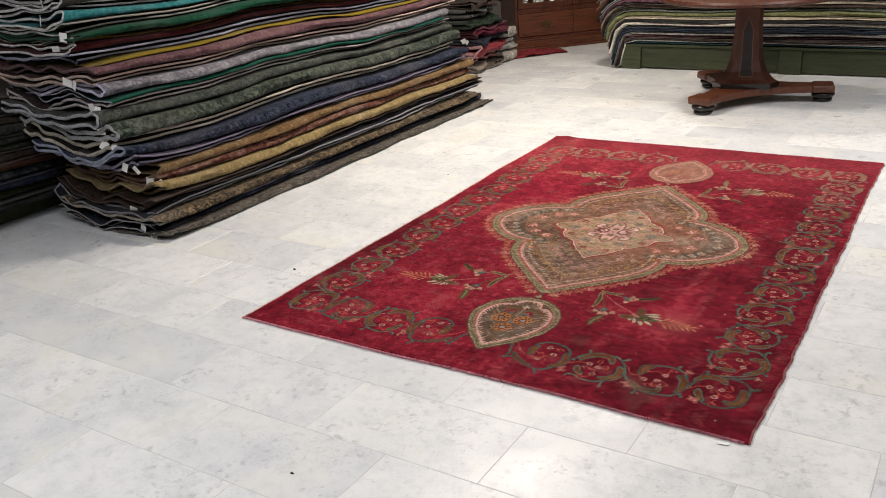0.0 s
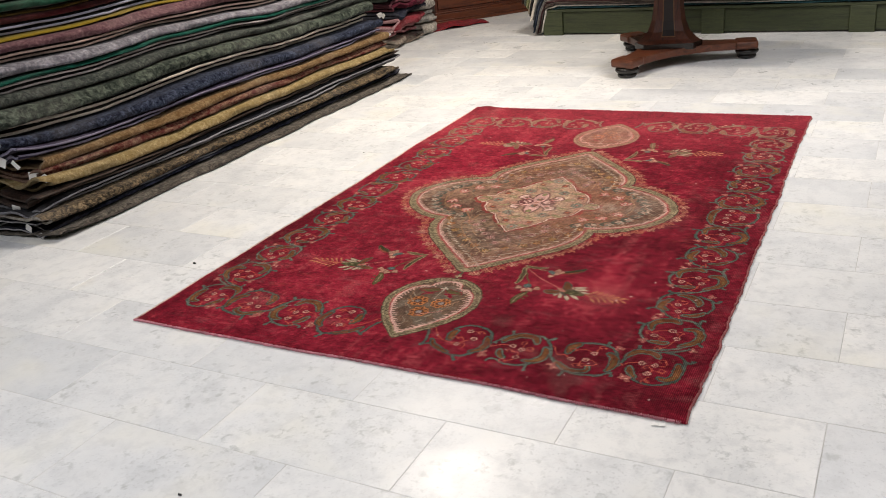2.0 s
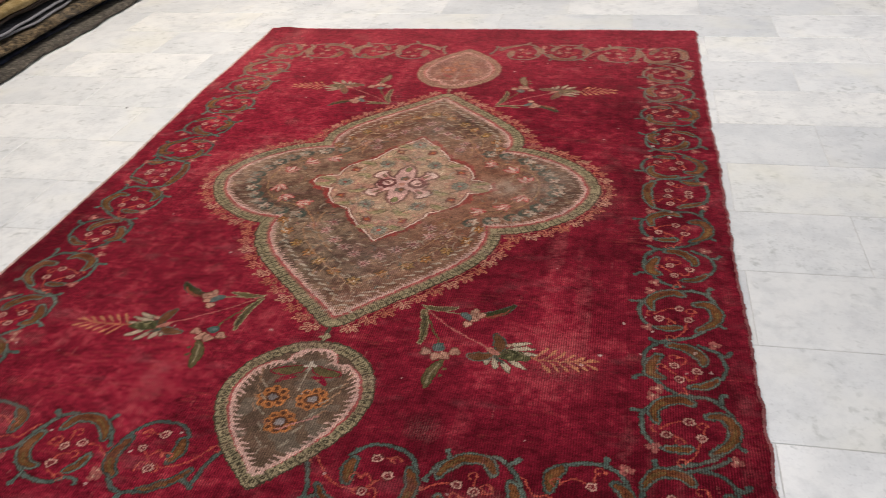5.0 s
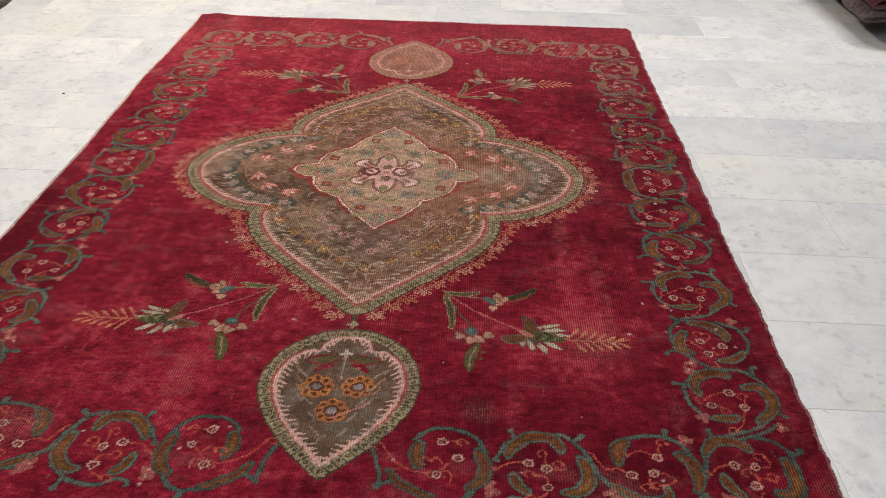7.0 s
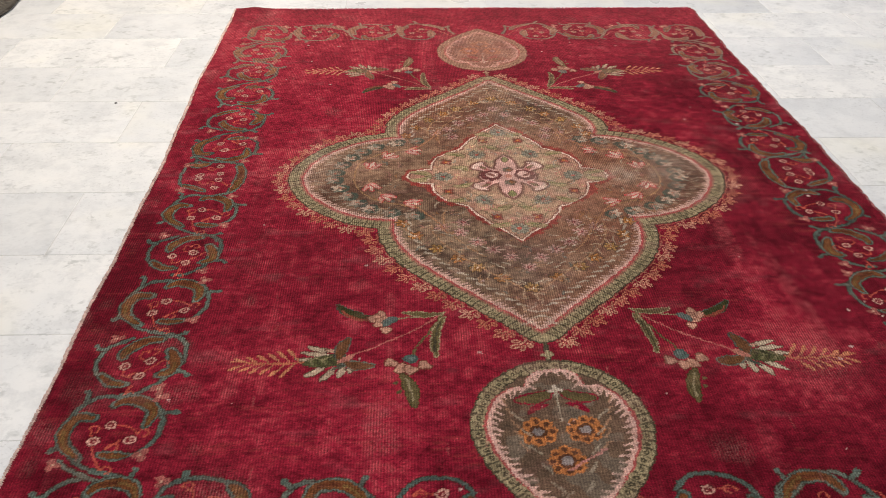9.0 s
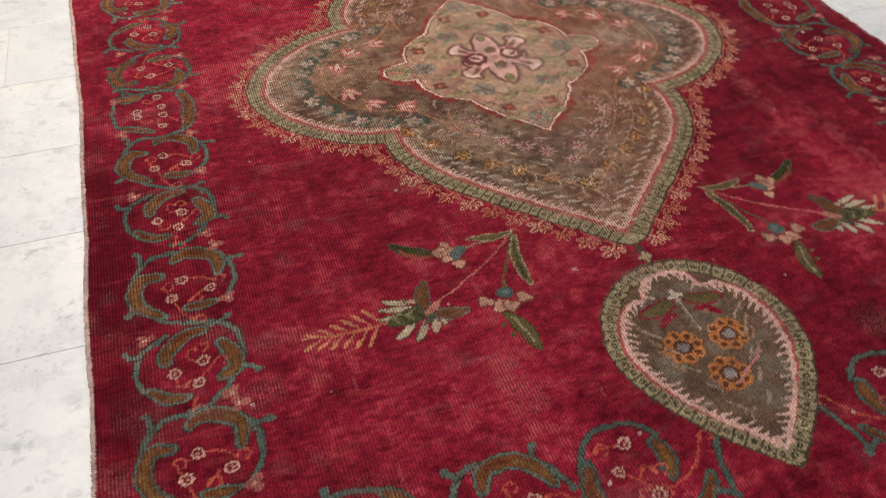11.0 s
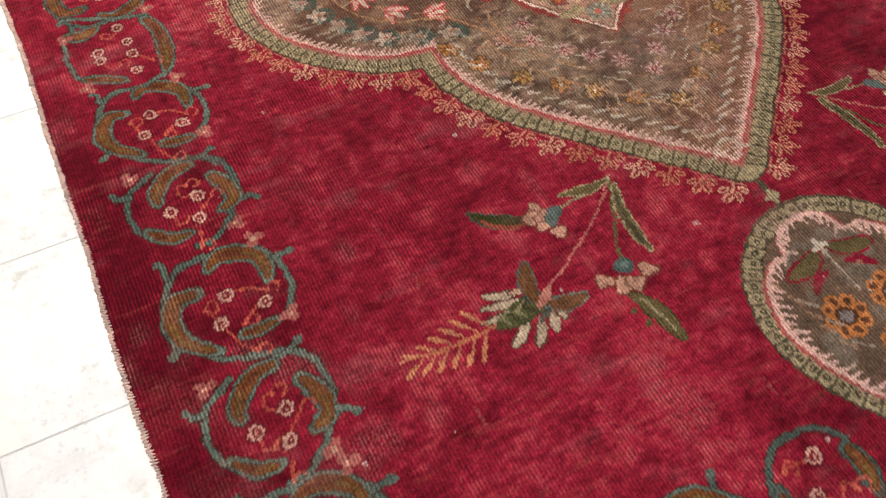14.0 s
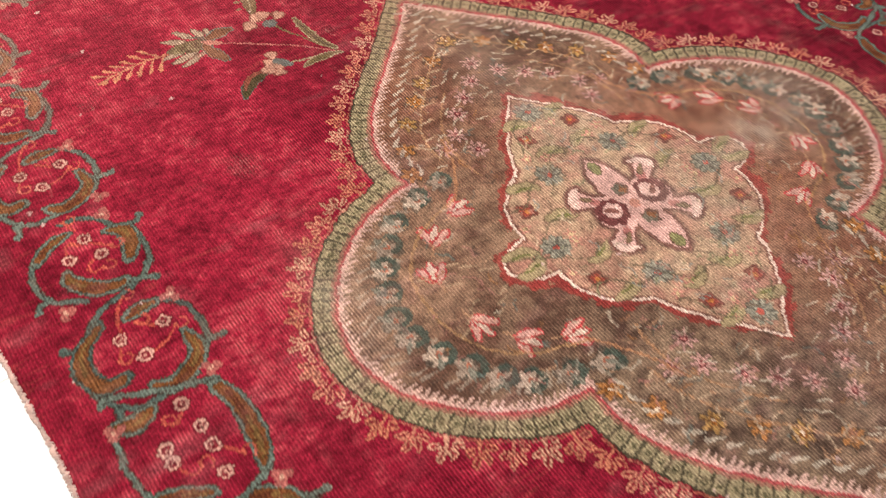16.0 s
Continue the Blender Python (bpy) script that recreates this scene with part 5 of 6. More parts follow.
# ----- pendants -----
def chain(pts, step, size, body, rim, stroke_w):
    stroke(pts, stroke_w, rim)
    stroke(pts, stroke_w - 0.0035, body)
    for x, y, a in along(pts, step, step / 2):
        ca, sa = math.cos(a), math.sin(a)
        disc(x, y, size * 0.62, tuple(0.6 * p + 0.1 * q for p, q in zip(rim, body)))
        disc(x, y, size * 0.22, body)
        nx, ny = -sa * stroke_w * 0.95, ca * stroke_w * 0.95
        ox, oy = ca * step / 2, sa * step / 2
        stroke([(x + ox - nx, y + oy - ny), (x + ox + nx, y + oy + ny)], 0.0021, rim, 0.9)


def ragged(pts, inward, colour, size, step=0.012, seed=0):
    """Small teeth that point inwards from a line; inward: a point inside."""
    for k, (x, y, a) in enumerate(along(pts, step, step / 2)):
        nx, ny = -math.sin(a), math.cos(a)
        if (inward[0] - x) * nx + (inward[1] - y) * ny < 0:
            nx, ny = -nx, -ny
        s = size * (0.6 + 0.8 * ((k * 0.618 + seed) % 1))
        sl = 0.5
        stroke([(x, y), (x + nx * s + math.cos(a) * s * sl, y + ny * s + math.sin(a) * s * sl)], [0.0046, 0.0014], colour)


def rosette(x, y, r, petal, heart, centre, n=8):
    for k in range(n):
        a = 2 * math.pi * k / n
        disc(x + r * 0.72 * math.cos(a), y + r * 0.72 * math.sin(a), r * 0.33, petal)
        disc(x + r * 0.74 * math.cos(a), y + r * 0.74 * math.sin(a), r * 0.16, heart)
    disc(x, y, r * 0.48, heart)
    disc(x, y, r * 0.30, centre)


def pendant(sy, fade):
    def mixc(c):
        return tuple(a + (b - a) * fade for a, b in zip(c, (0.42, 0.16, 0.12)))

    half = bezier((0.0, 0.806), (0.105, 0.81), (0.174, 0.90), (0.174, 1.0)) + bezier((0.174, 1.0), (0.174, 1.09), (0.10, 1.19), (0.0, 1.283))[1:]

    def scaled(k, cy=1.03):
        return [(x * k, (cy + (y - cy) * k) * sy) for x, y in half] + [(-x * k, (cy + (y - cy) * k) * sy) for x, y in half[::-1]]

    w = window(-0.19, 0.19, min(sy * 0.79, sy * 1.3), max(sy * 0.79, sy * 1.3))
    px, py = np.abs(WX[w]), WY[w] * sy
    inside = np.zeros(px.shape, bool)
    ring = half + [half[0]]
    for (ax, ay), (bx, by) in zip(ring, ring[1:]):
        if ay != by:
            inside ^= ((ay > py) != (by > py)) & (px < (bx - ax) * (py - ay) / (by - ay) + ax)
    paint(w, inside, mixc(UMBER))
    REGION[w] = np.where(inside, 3 if sy < 0 else 4, REGION[w])
    chain(scaled(0.912), 0.0215, 0.0086, mixc(OLIVE), mixc(OLIVE2), 0.0170)
    core = smooth([(0.0, 0.842), (0.030, 0.846), (0.048, 0.862), (0.056, 0.892)], 6)[:-1] + smooth([(0.056, 0.892), (0.088, 0.895), (0.118, 0.925), (0.137, 0.985), (0.130, 1.050), (0.100, 1.115), (0.055, 1.178), (0.0, 1.240)], 5)
    rim_l = [(x, y * sy) for x, y in core] + [(-x, y * sy) for x, y in core[::-1]]
    stroke([(x * 1.05, y) for x, y in rim_l], 0.0042, mixc((0.34, 0.075, 0.070)))
    stroke(rim_l, 0.0040, mixc((0.57, 0.33, 0.275)))
    for sgn in (-1, 1):
        ragged([(sgn * x, y * sy) for x, y in core], (0, sy * 1.02), mixc((0.56, 0.35, 0.29)), 0.0185, 0.0165, 0.2)
    dusk = soft_noise(60, 90, 33)[w]
    paint(w, inside & (dusk > 0.25) & (np.hypot(px / 0.11, (py - 1.03) / 0.16) < 1), mixc((0.16, 0.135, 0.105)), 0.5)
    for x, y in ((-0.048, 1.013), (0.042, 1.010), (-0.003, 1.088)):
        rosette(x, y * sy, 0.036, mixc(ORANGE), mixc((0.10, 0.04, 0.02)), mixc(SKY))
    for s in (-1, 1):
        leaf((s * 0.012, sy * 0.905), (s * 0.078, sy * 0.925), 0.2 * s * sy, 0.013, mixc(LEAF), mixc(RED), 0.004)
        leaf((s * 0.02, sy * 0.94), (s * 0.06, sy * 0.965), -0.2 * s * sy, 0.008, mixc(RED), None)
        for k in range(5):
            a = 1.14 - 0.045 * k
            stroke([(s * (0.02 + 0.014 * k), sy * (a + 0.02)), (s * (0.036 + 0.015 * k), sy * a)], 0.0028, mixc((0.33, 0.27, 0.20)), 0.7)
            stroke([(s * (0.07 + 0.008 * k), sy * (1.06 - 0.03 * k)), (s * (0.085 + 0.006 * k), sy * (1.04 - 0.03 * k))], 0.0024, mixc((0.36, 0.20, 0.12)), 0.7)
    disc(0.0, sy * 0.90, 0.016, mixc((0.42, 0.35, 0.28)), petals=4, depth=0.3)
    stroke([(0, sy * 0.90), (0.0, sy * 0.985)], 0.0022, mixc((0.33, 0.27, 0.2)))
    stroke([(0.0, sy * 1.11), (0.075, sy * 1.06)], 0.0028, mixc(PINK), 0.7)
    stroke([(0.0, sy * 0.75), (0.0, sy * 0.81)], 0.006, mixc(OLIVE2))
    disc(0.0, sy * 0.79, 0.014, mixc(OLIVE), petals=4)


pendant(-1, 0.0)
pendant(1, 0.36)


# ----- the great medallion -----
LOBE_SIDE = bezier((0.572, 0.0), (0.560, 0.13), (0.42, 0.245), (0.308, 0.238), 20)
LOBE_TIP = bezier((0.308, 0.238), (0.34, 0.40), (0.19, 0.50), (0.0, 0.706), 24)
QUARTER = LOBE_SIDE + LOBE_TIP[1:]
mw = window(-0.70, 0.70, -0.85, 0.85)
mf = shape_field(QUARTER, mw)
side_field = np.clip((np.abs(WX[mw]) - 0.24) / 0.2, 0, 1) * np.clip(1 - np.abs(WY[mw]) / 0.3, 0, 1)
tone = np.clip(0.5 + 0.45 * soft_noise(12, 16, 31)[mw] + 0.45 * soft_noise(50, 90, 32)[mw] + 0.55 * soft_noise(130, 260, 36)[mw], 0, 1)[..., None]
body = np.array((0.078, 0.046, 0.032)) * (1 - tone) + np.array((0.232, 0.154, 0.101)) * tone
red_cast = np.clip(0.45 * soft_noise(5, 6, 35)[mw] + 0.34, 0, 0.6)[..., None]
body = body * (1 - red_cast) + np.array((0.26, 0.095, 0.055)) * red_cast
inner = (mf < 0)[..., None]
CLOTH[mw] = np.where(inner, body, CLOTH[mw])
PATTERN[mw] = np.maximum(PATTERN[mw], mf < 0.048)
REGION[mw] = np.where(mf < 0.048, 1, REGION[mw])
for lo, hi, colour in ((-0.002, 0.0045, (0.58, 0.33, 0.28)), (0.0045, 0.0100, (0.34, 0.065, 0.065)), (0.0100, 0.0165, (0.28, 0.13, 0.09)), (0.0165, 0.0445, OLIVE), (0.0445, 0.048, OLIVE2)):
    paint(mw, (mf >= lo) & (mf < hi), colour)


def offset_line(pts, d):
    """The line moved sideways by d (to the left of its way)."""
    out = []
    for i, p in enumerate(pts):
        a, b = pts[max(0, i - 1)], pts[min(len(pts) - 1, i + 1)]
        dx, dy = b[0] - a[0], b[1] - a[1]
        ln = math.hypot(dx, dy) or 1
        out.append((p[0] + dy / ln * d, p[1] - dx / ln * d))
    return out


def medallion_quarter(sx, sy):
    def q(pts):
        return [(sx * x, sy * y) for x, y in pts]

    for seg, clip in ((LOBE_SIDE, 0), (LOBE_TIP, 1)):
        mid = q(offset_line(seg, 0.0305))
        for k, (x, y, a) in enumerate(along(mid, 0.0205, 0.008)):
            if (abs(x) < 0.350 and clip == 0) or (clip and abs(y) < 0.275):
                continue
            disc(x, y, 0.0050, (0.10, 0.085, 0.045))
            disc(x, y, 0.0019, OLIVE)
            ca, sa = math.cos(a), math.sin(a)
            ox, oy = ca * 0.01025, sa * 0.01025
            stroke([(x + ox + sa * 0.015, y + oy - ca * 0.015), (x + ox - sa * 0.015, y + oy + ca * 0.015)], 0.0021, OLIVE2, 0.9)
        ragged(q(seg), (0, 0), (0.47, 0.295, 0.24), 0.0130, 0.0125, 0.3 + clip)
        # sprigs outside
        far = q(offset_line(seg, 0.075))
        for k, (x, y, a) in enumerate(along(far, 0.049, 0.012)):
            if (clip == 0 and abs(x) < 0.37) or (clip and abs(y) < 0.30):
                continue
            nx, ny = -math.sin(a), math.cos(a)
            if nx * x + ny * y < 0:
                nx, ny = -nx, -ny
            tx, ty = math.cos(a), math.sin(a)
            root = (x - nx * 0.024, y - ny * 0.024)
            tone_k = ((0.46, 0.18, 0.115), (0.49, 0.25, 0.165), (0.42, 0.145, 0.085))[k % 3]
            for u, v2 in ((-0.021, 0.000), (-0.006, 0.018), (0.015, 0.010), (0.024, -0.012)):
                p0 = (x + tx * u * 0.35 + nx * (v2 * 0.35 - 0.010), y + ty * u * 0.35 + ny * (v2 * 0.35 - 0.010))
                p1 = (x + tx * u + nx * v2, y + ty * u + ny * v2)
                leaf(p0, p1, 0.15, 0.0062, tone_k)
                leaf(p0, p1, 0.15, 0.0024, (0.20, 0.02, 0.025))
            stroke([root, (x - nx * 0.005, y - ny * 0.005)], 0.0022, tone_k, 0.9)
            stroke([(root[0] - tx * 0.02, root[1] - ty * 0.02), (root[0] + tx * 0.018, root[1] + ty * 0.018)], 0.0018, tone_k, 0.5)
    # tip lobe: a row of ochre flowers, a row of pink stars, pale twigs
    def at(x, y):
        return (sx * x, sy * y)

    for k, (x, y) in enumerate(((0.265, 0.322), (0.216, 0.382), (0.165, 0.429), (0.122, 0.469), (0.064, 0.515), (0.0, 0.553), (0.297, 0.262))):
        c = at(x, y)
        disc(*c, 0.0245, (0.065, 0.040, 0.024), petals=6, depth=0.12, turn=k, amount=0.7)
        disc(*c, 0.0200, (0.33, 0.185, 0.065) if k % 2 else (0.33, 0.140, 0.045), petals=6, depth=0.22, turn=k + sx)
        for d in range(5):
            stroke([c, (c[0] + 0.0165 * math.cos(1.256 * d + k), c[1] + 0.0165 * math.sin(1.256 * d + k))], 0.0018, (0.10, 0.045, 0.018), 0.8)
        disc(*c, 0.0075, (0.22, 0.075, 0.015), petals=4)
        disc(*c, 0.0030, CREAM)
    for k, (x, y) in enumerate(((0.147, 0.258), (0.155, 0.307), (0.117, 0.355), (0.076, 0.389), (0.036, 0.424), (0.0, 0.468), (0.20, 0.285))):
        c = at(x, y)
        disc(*c, 0.0235, (0.11, 0.060, 0.045), petals=8, depth=0.2, turn=0.3 * k, amount=0.6)
        disc(*c, 0.0215, (0.41, 0.225, 0.195), petals=8, depth=0.36, turn=0.3 * k)
        disc(*c, 0.0065, (0.14, 0.03, 0.03))
        disc(*c, 0.0026, PINK)
    stem = q(offset_line(LOBE_TIP, -0.086))
    stroke(stem[1:-3], 0.0024, (0.34, 0.185, 0.10), 0.8)
    for k, (x, y, a) in enumerate(along(stem, 0.026, 0.02)):
        s = 1 if k % 2 else -1
        e = (x + 0.028 * math.cos(a + s * 0.9), y + 0.028 * math.sin(a + s * 0.9))
        stroke([(x, y), e], 0.0019, (0.38, 0.27, 0.18), 0.85)
        disc(*e, 0.0036, (0.36, 0.20, 0.12), 0, 0.8)
    stroke(bezier(at(0.19, 0.20), at(0.21, 0.27), at(0.18, 0.34), at(0.10, 0.42)), 0.0021, (0.36, 0.19, 0.10), 0.7)
    for k, (x, y, a) in enumerate(along(q(offset_line(LOBE_TIP, -0.030)), 0.030, 0.012)):
        stroke([(x, y), (x + 0.026 * math.cos(a + 0.5 * sx * sy), y + 0.026 * math.sin(a + 0.5 * sx * sy))], [0.0044, 0.0012], (0.43, 0.36, 0.28), 0.7)
    for k in range(9):
        x, y = 0.02 + 0.026 * k, 0.375 - 0.012 * k + 0.03 * math.sin(k * 2.2)
        stroke([at(x, y), at(x + 0.022, y - 0.006 + 0.01 * math.sin(k))], 0.0017, (0.44, 0.36, 0.27), 0.7)
        stroke([at(x * 0.6, y + 0.16 - 0.012 * k), at(x * 0.6 + 0.016, y + 0.150 - 0.012 * k)], 0.0019, (0.44, 0.37, 0.28), 0.7)
    # side lobe: grey-white flowers, an inner crescent of pink arrowheads
    for k, (x, y) in enumerate(((0.268, 0.222), (0.326, 0.206), (0.384, 0.180), (0.418, 0.147), (0.446, 0.110), (0.470, 0.066), (0.488, 0.018))):
        a = math.atan2(y, x - 0.2)
        bright = 0.55 + 0.45 * math.sin(k * 2.1 + 2 * sx + sy)
        c = at(x, y)
        disc(*c, 0.0275, (0.072, 0.062, 0.048), petals=4, depth=0.22, turn=a, amount=0.7)
        disc(c[0] - 0.007 * sx, c[1] + 0.004 * sy, 0.0215, (0.052, 0.072, 0.056), 0.010, 0.85)
        disc(c[0] + 0.005 * sx, c[1], 0.0205, tuple(h * (0.50 + 0.50 * bright) for h in (0.42, 0.31, 0.235)), petals=5, depth=0.24, turn=a + k)
        disc(*c, 0.0048, (0.34, 0.11, 0.065))
        leaf(c, (c[0] + 0.030 * sx * math.cos(a + 0.8), c[1] + 0.030 * sy * math.sin(a + 0.8)), 0.1, 0.0045, (0.17, 0.155, 0.12), None)
    for k, (x, y, a) in enumerate(along(q(offset_line(LOBE_SIDE, -0.026)), 0.0175, 0.01)):
        stroke([(x, y), (x + 0.024 * math.cos(a + 0.9 * sx * sy), y + 0.024 * math.sin(a + 0.9 * sx * sy))], [0.0036, 0.0012], (0.43, 0.37, 0.29) if k % 3 else (0.075, 0.056, 0.042), 0.32)
    for k, (x, y, d) in enumerate(((0.292, 0.150, 160), (0.354, 0.108, 125), (0.388, 0.042, 100))):
        c = at(x, y)
        for s in (-34, 0, 34):
            g = radians(d + s)
            e = (c[0] + sx * 0.040 * math.cos(g), c[1] + sy * 0.040 * math.sin(g))
            leaf(c, e, 0.05, 0.0060, (0.50, 0.27, 0.22) if s else (0.52, 0.38, 0.30), (0.36, 0.045, 0.045), 0.0032)
        stroke([c, (c[0] - sx * 0.02 * math.cos(radians(d)), c[1] - sy * 0.02 * math.sin(radians(d)))], 0.0022, (0.34, 0.19, 0.11), 0.8)
    stroke(q(bezier((0.432, 0.0), (0.435, 0.09), (0.38, 0.15), (0.27, 0.175), 12)), 0.0026, (0.33, 0.185, 0.09), 0.75)
    stroke(q(bezier((0.27, 0.175), (0.24, 0.20), (0.21, 0.25), (0.19, 0.31), 12)), 0.0026, (0.36, 0.17, 0.085), 0.75)
    for k in range(6):
        x, y = 0.30 + 0.02 * k, 0.02 + 0.018 * (k % 3)
        stroke([at(x, y), at(x + 0.022, y + 0.008)], 0.0022, (0.36, 0.25, 0.16), 0.6)


mirrored(medallion_quarter)

# ----- the pale lozenge at its heart -----
LOZENGE = bezier((0.286, 0.0), (0.282, 0.032), (0.245, 0.046), (0.221, 0.043), 8) + bezier((0.221, 0.043), (0.226, 0.12), (0.17, 0.155), (0.126, 0.176), 10)[1:] + bezier((0.126, 0.176), (0.105, 0.245), (0.045, 0.285), (0.0, 0.348), 12)[1:]
lw = window(-0.33, 0.33, -0.42, 0.42)
lf = shape_field(LOZENGE, lw) + 0.0045 * soft_noise(110, 150, 41)[lw]
rim_w = 0.011 + 0.012 * soft_noise(24, 34, 45)[lw]
paint(lw, (lf > 0.0) & (lf < rim_w), (0.25, 0.026, 0.026), 0.75)
paint(lw, (lf > rim_w) & (lf < rim_w + 0.008) & (soft_noise(150, 200, 42)[lw] > 0.1), (0.24, 0.035, 0.028), 0.8)
beige = np.clip(0.45 + 0.5 * soft_noise(26, 36, 43)[lw] + 0.45 * soft_noise(140, 190, 44)[lw] + 0.25 * np.clip(WX[lw] * 3, -1, 1), 0, 1)[..., None]
lz = shape_field(LOZENGE, lw)
CLOTH[lw] = np.where((lz < 0.002)[..., None], np.array((0.350, 0.172, 0.125)) * (1 - beige) + np.array((0.415, 0.285, 0.182)) * beige, CLOTH[lw])
REGION[lw] = np.where(lz < 0.002, 2, REGION[lw])
paint(lw, (lz > -0.007) & (lz < -0.003), (0.13, 0.045, 0.035), 0.8)
paint(lw, (lz >= -0.003) & (lz < 0.002), (0.64, 0.47, 0.38))


def lozenge_quarter(sx, sy):
    def at(x, y):
        return (sx * x, sy * y)

    f = sx * sy
    for x, y, kind in ((0.0, 0.288, "b"), (0.082, 0.137, "b"), (0.188, 0.0, "b"), (0.055, 0.228, "r"), (0.176, 0.092, "r"), (0.150, 0.132, "g"), (0.134, 0.046, "g"), (0.040, 0.176, "g"), (0.250, 0.012, "g"), (0.045, 0.262, "g"), (0.055, 0.175, "p"), (0.150, 0.010, "p"), (0.205, 0.060, "p"), (0.090, 0.190, "p"), (0.020, 0.245, "p")):
        px, py = at(x, y)
        if kind == "b":
            disc(px, py, 0.0290, (0.150, 0.125, 0.090), petals=10, depth=0.10, amount=0.85)
            disc(px, py, 0.0262, (0.27, 0.245, 0.185), petals=10, depth=0.10)
            for d in range(10):
                g = 0.628 * d + 0.2
                leaf((px + 0.009 * math.cos(g), py + 0.009 * math.sin(g)), (px + 0.025 * math.cos(g), py + 0.025 * math.sin(g)), 0.1, 0.0030, (0.120, 0.108, 0.085) if d % 2 else (0.195, 0.180, 0.140))
            disc(px, py, 0.0085, (0.14, 0.13, 0.11))
            disc(px, py, 0.0055, (0.40, 0.085, 0.06))
        elif kind == "r":
            disc(px, py, 0.0205, (0.17, 0.062, 0.045), petals=4, depth=0.14, turn=0.785)
            disc(px, py, 0.0125, (0.28, 0.060, 0.040), petals=4, depth=0.14, turn=0.785)
            disc(px, py, 0.0046, (0.45, 0.17, 0.05))
        elif kind == "g":
            leaf(at(x - 0.026, y - 0.008), at(x + 0.026, y + 0.010), 0.3 * f, 0.0120, (0.31, 0.235, 0.130), (0.19, 0.120, 0.075), 0.0025)
            stroke([at(x - 0.014, y), at(x, y + 0.005), at(x + 0.014, y + 0.004)], 0.0026, (0.16, 0.15, 0.055))
        else:
            disc(px, py, 0.0130, (0.45, 0.20, 0.15), petals=5, depth=0.35)
            disc(px, py, 0.0042, (0.50, 0.36, 0.20))
    for p in (bezier(at(0.03, 0.28), at(0.09, 0.26), at(0.06, 0.20), at(0.10, 0.20)), bezier(at(0.10, 0.14), at(0.15, 0.15), at(0.14, 0.09), at(0.20, 0.10)), bezier(at(0.12, 0.03), at(0.16, 0.08), at(0.18, 0.02), at(0.24, 0.0)), bezier(at(0.0, 0.17), at(0.05, 0.20), at(0.06, 0.15), at(0.11, 0.10))):
        stroke(p, 0.0019, (0.105, 0.085, 0.05), 0.75)


STAR = 0.90


def star_quarter(sx, sy, grow, colour):
    """Broad pointed petals and hooked flares about two rings."""
    def at(x, y):
        return (STAR * sx * x, STAR * sy * y)

    flare = smooth([at(0.046, 0.026), at(0.066, 0.044), at(0.090, 0.064)], 5)
    lip = smooth([at(0.074, 0.092), at(0.093, 0.082), at(0.107, 0.067), at(0.108, 0.050)], 4)
    up = [at(0.0, 0.0), at(0.0, 0.030), at(0.0, 0.062), at(0.0, 0.095), at(0.0, 0.120), at(0.0, 0.144)]
    fw = np.interp(np.linspace(0, 1, len(flare)), [0, 0.5, 1], [0.019, 0.0115, 0.0185])
    lw2 = np.interp(np.linspace(0, 1, len(lip)), [0, 0.4, 0.75, 1], [0.002, 0.0085, 0.0080, 0.002])
    stroke(flare, [h + grow for h in fw], colour)
    stroke(lip, [h + grow for h in lw2], colour if grow else (0.60, 0.41, 0.345))
    stroke(up, [h + grow for h in (0.024, 0.028, 0.032, 0.027, 0.016, 0.001)], colour)
    stroke([(0.0, 0.0), at(0.030, 0.0), at(0.052, 0.002)], [h + grow for h in (0.024, 0.034, 0.035)], colour)
    if grow:
        return
    leaf(at(0.064, 0.036), at(0.074, 0.058), 0.0, 0.0085, (0.42, 0.16, 0.14), None)
    leaf(at(0.070, 0.052), at(0.088, 0.068), 0.1, 0.0052, (0.20, 0.13, 0.075), (0.15, 0.07, 0.05), 0.0016)


mirrored(lozenge_quarter)
for swell_by, tint in ((0.0100, (0.22, 0.125, 0.090)), (0.0060, (0.165, 0.072, 0.056)), (0.0, (0.58, 0.335, 0.290))):
    mirrored(lambda sx, sy: star_quarter(sx, sy, swell_by, tint))
for s in (-1, 1):
    leaf((0.0, s * 0.090), (0.0, s * 0.118), 0.0, 0.0105, (0.20, 0.185, 0.078), (0.13, 0.07, 0.04), 0.0022)
    disc(0.004, s * 0.038, 0.0185, (0.15, 0.075, 0.055), petals=5, depth=0.12)
    disc(0.000, s * 0.040, 0.0150, (0.165, 0.135, 0.100), petals=5, depth=0.12)
    disc(0.006, s * 0.036, 0.0090, (0.25, 0.105, 0.050), petals=4, depth=0.2)
    disc(s * 0.050, 0.005, 0.0330, (0.135, 0.040, 0.038), petals=8, depth=0.05)
    disc(s * 0.048, 0.008, 0.0180, (0.58, 0.36, 0.31))
    leaf((s * 0.062, 0.016), (s * 0.042, -0.002), 0.2, 0.0068, (0.19, 0.075, 0.060), None)
disc(0, 0, 0.010, (0.45, 0.2, 0.15))

# ----- small filling: specks, twigs and curls between the flowers -----
fill = np.random.default_rng(91)


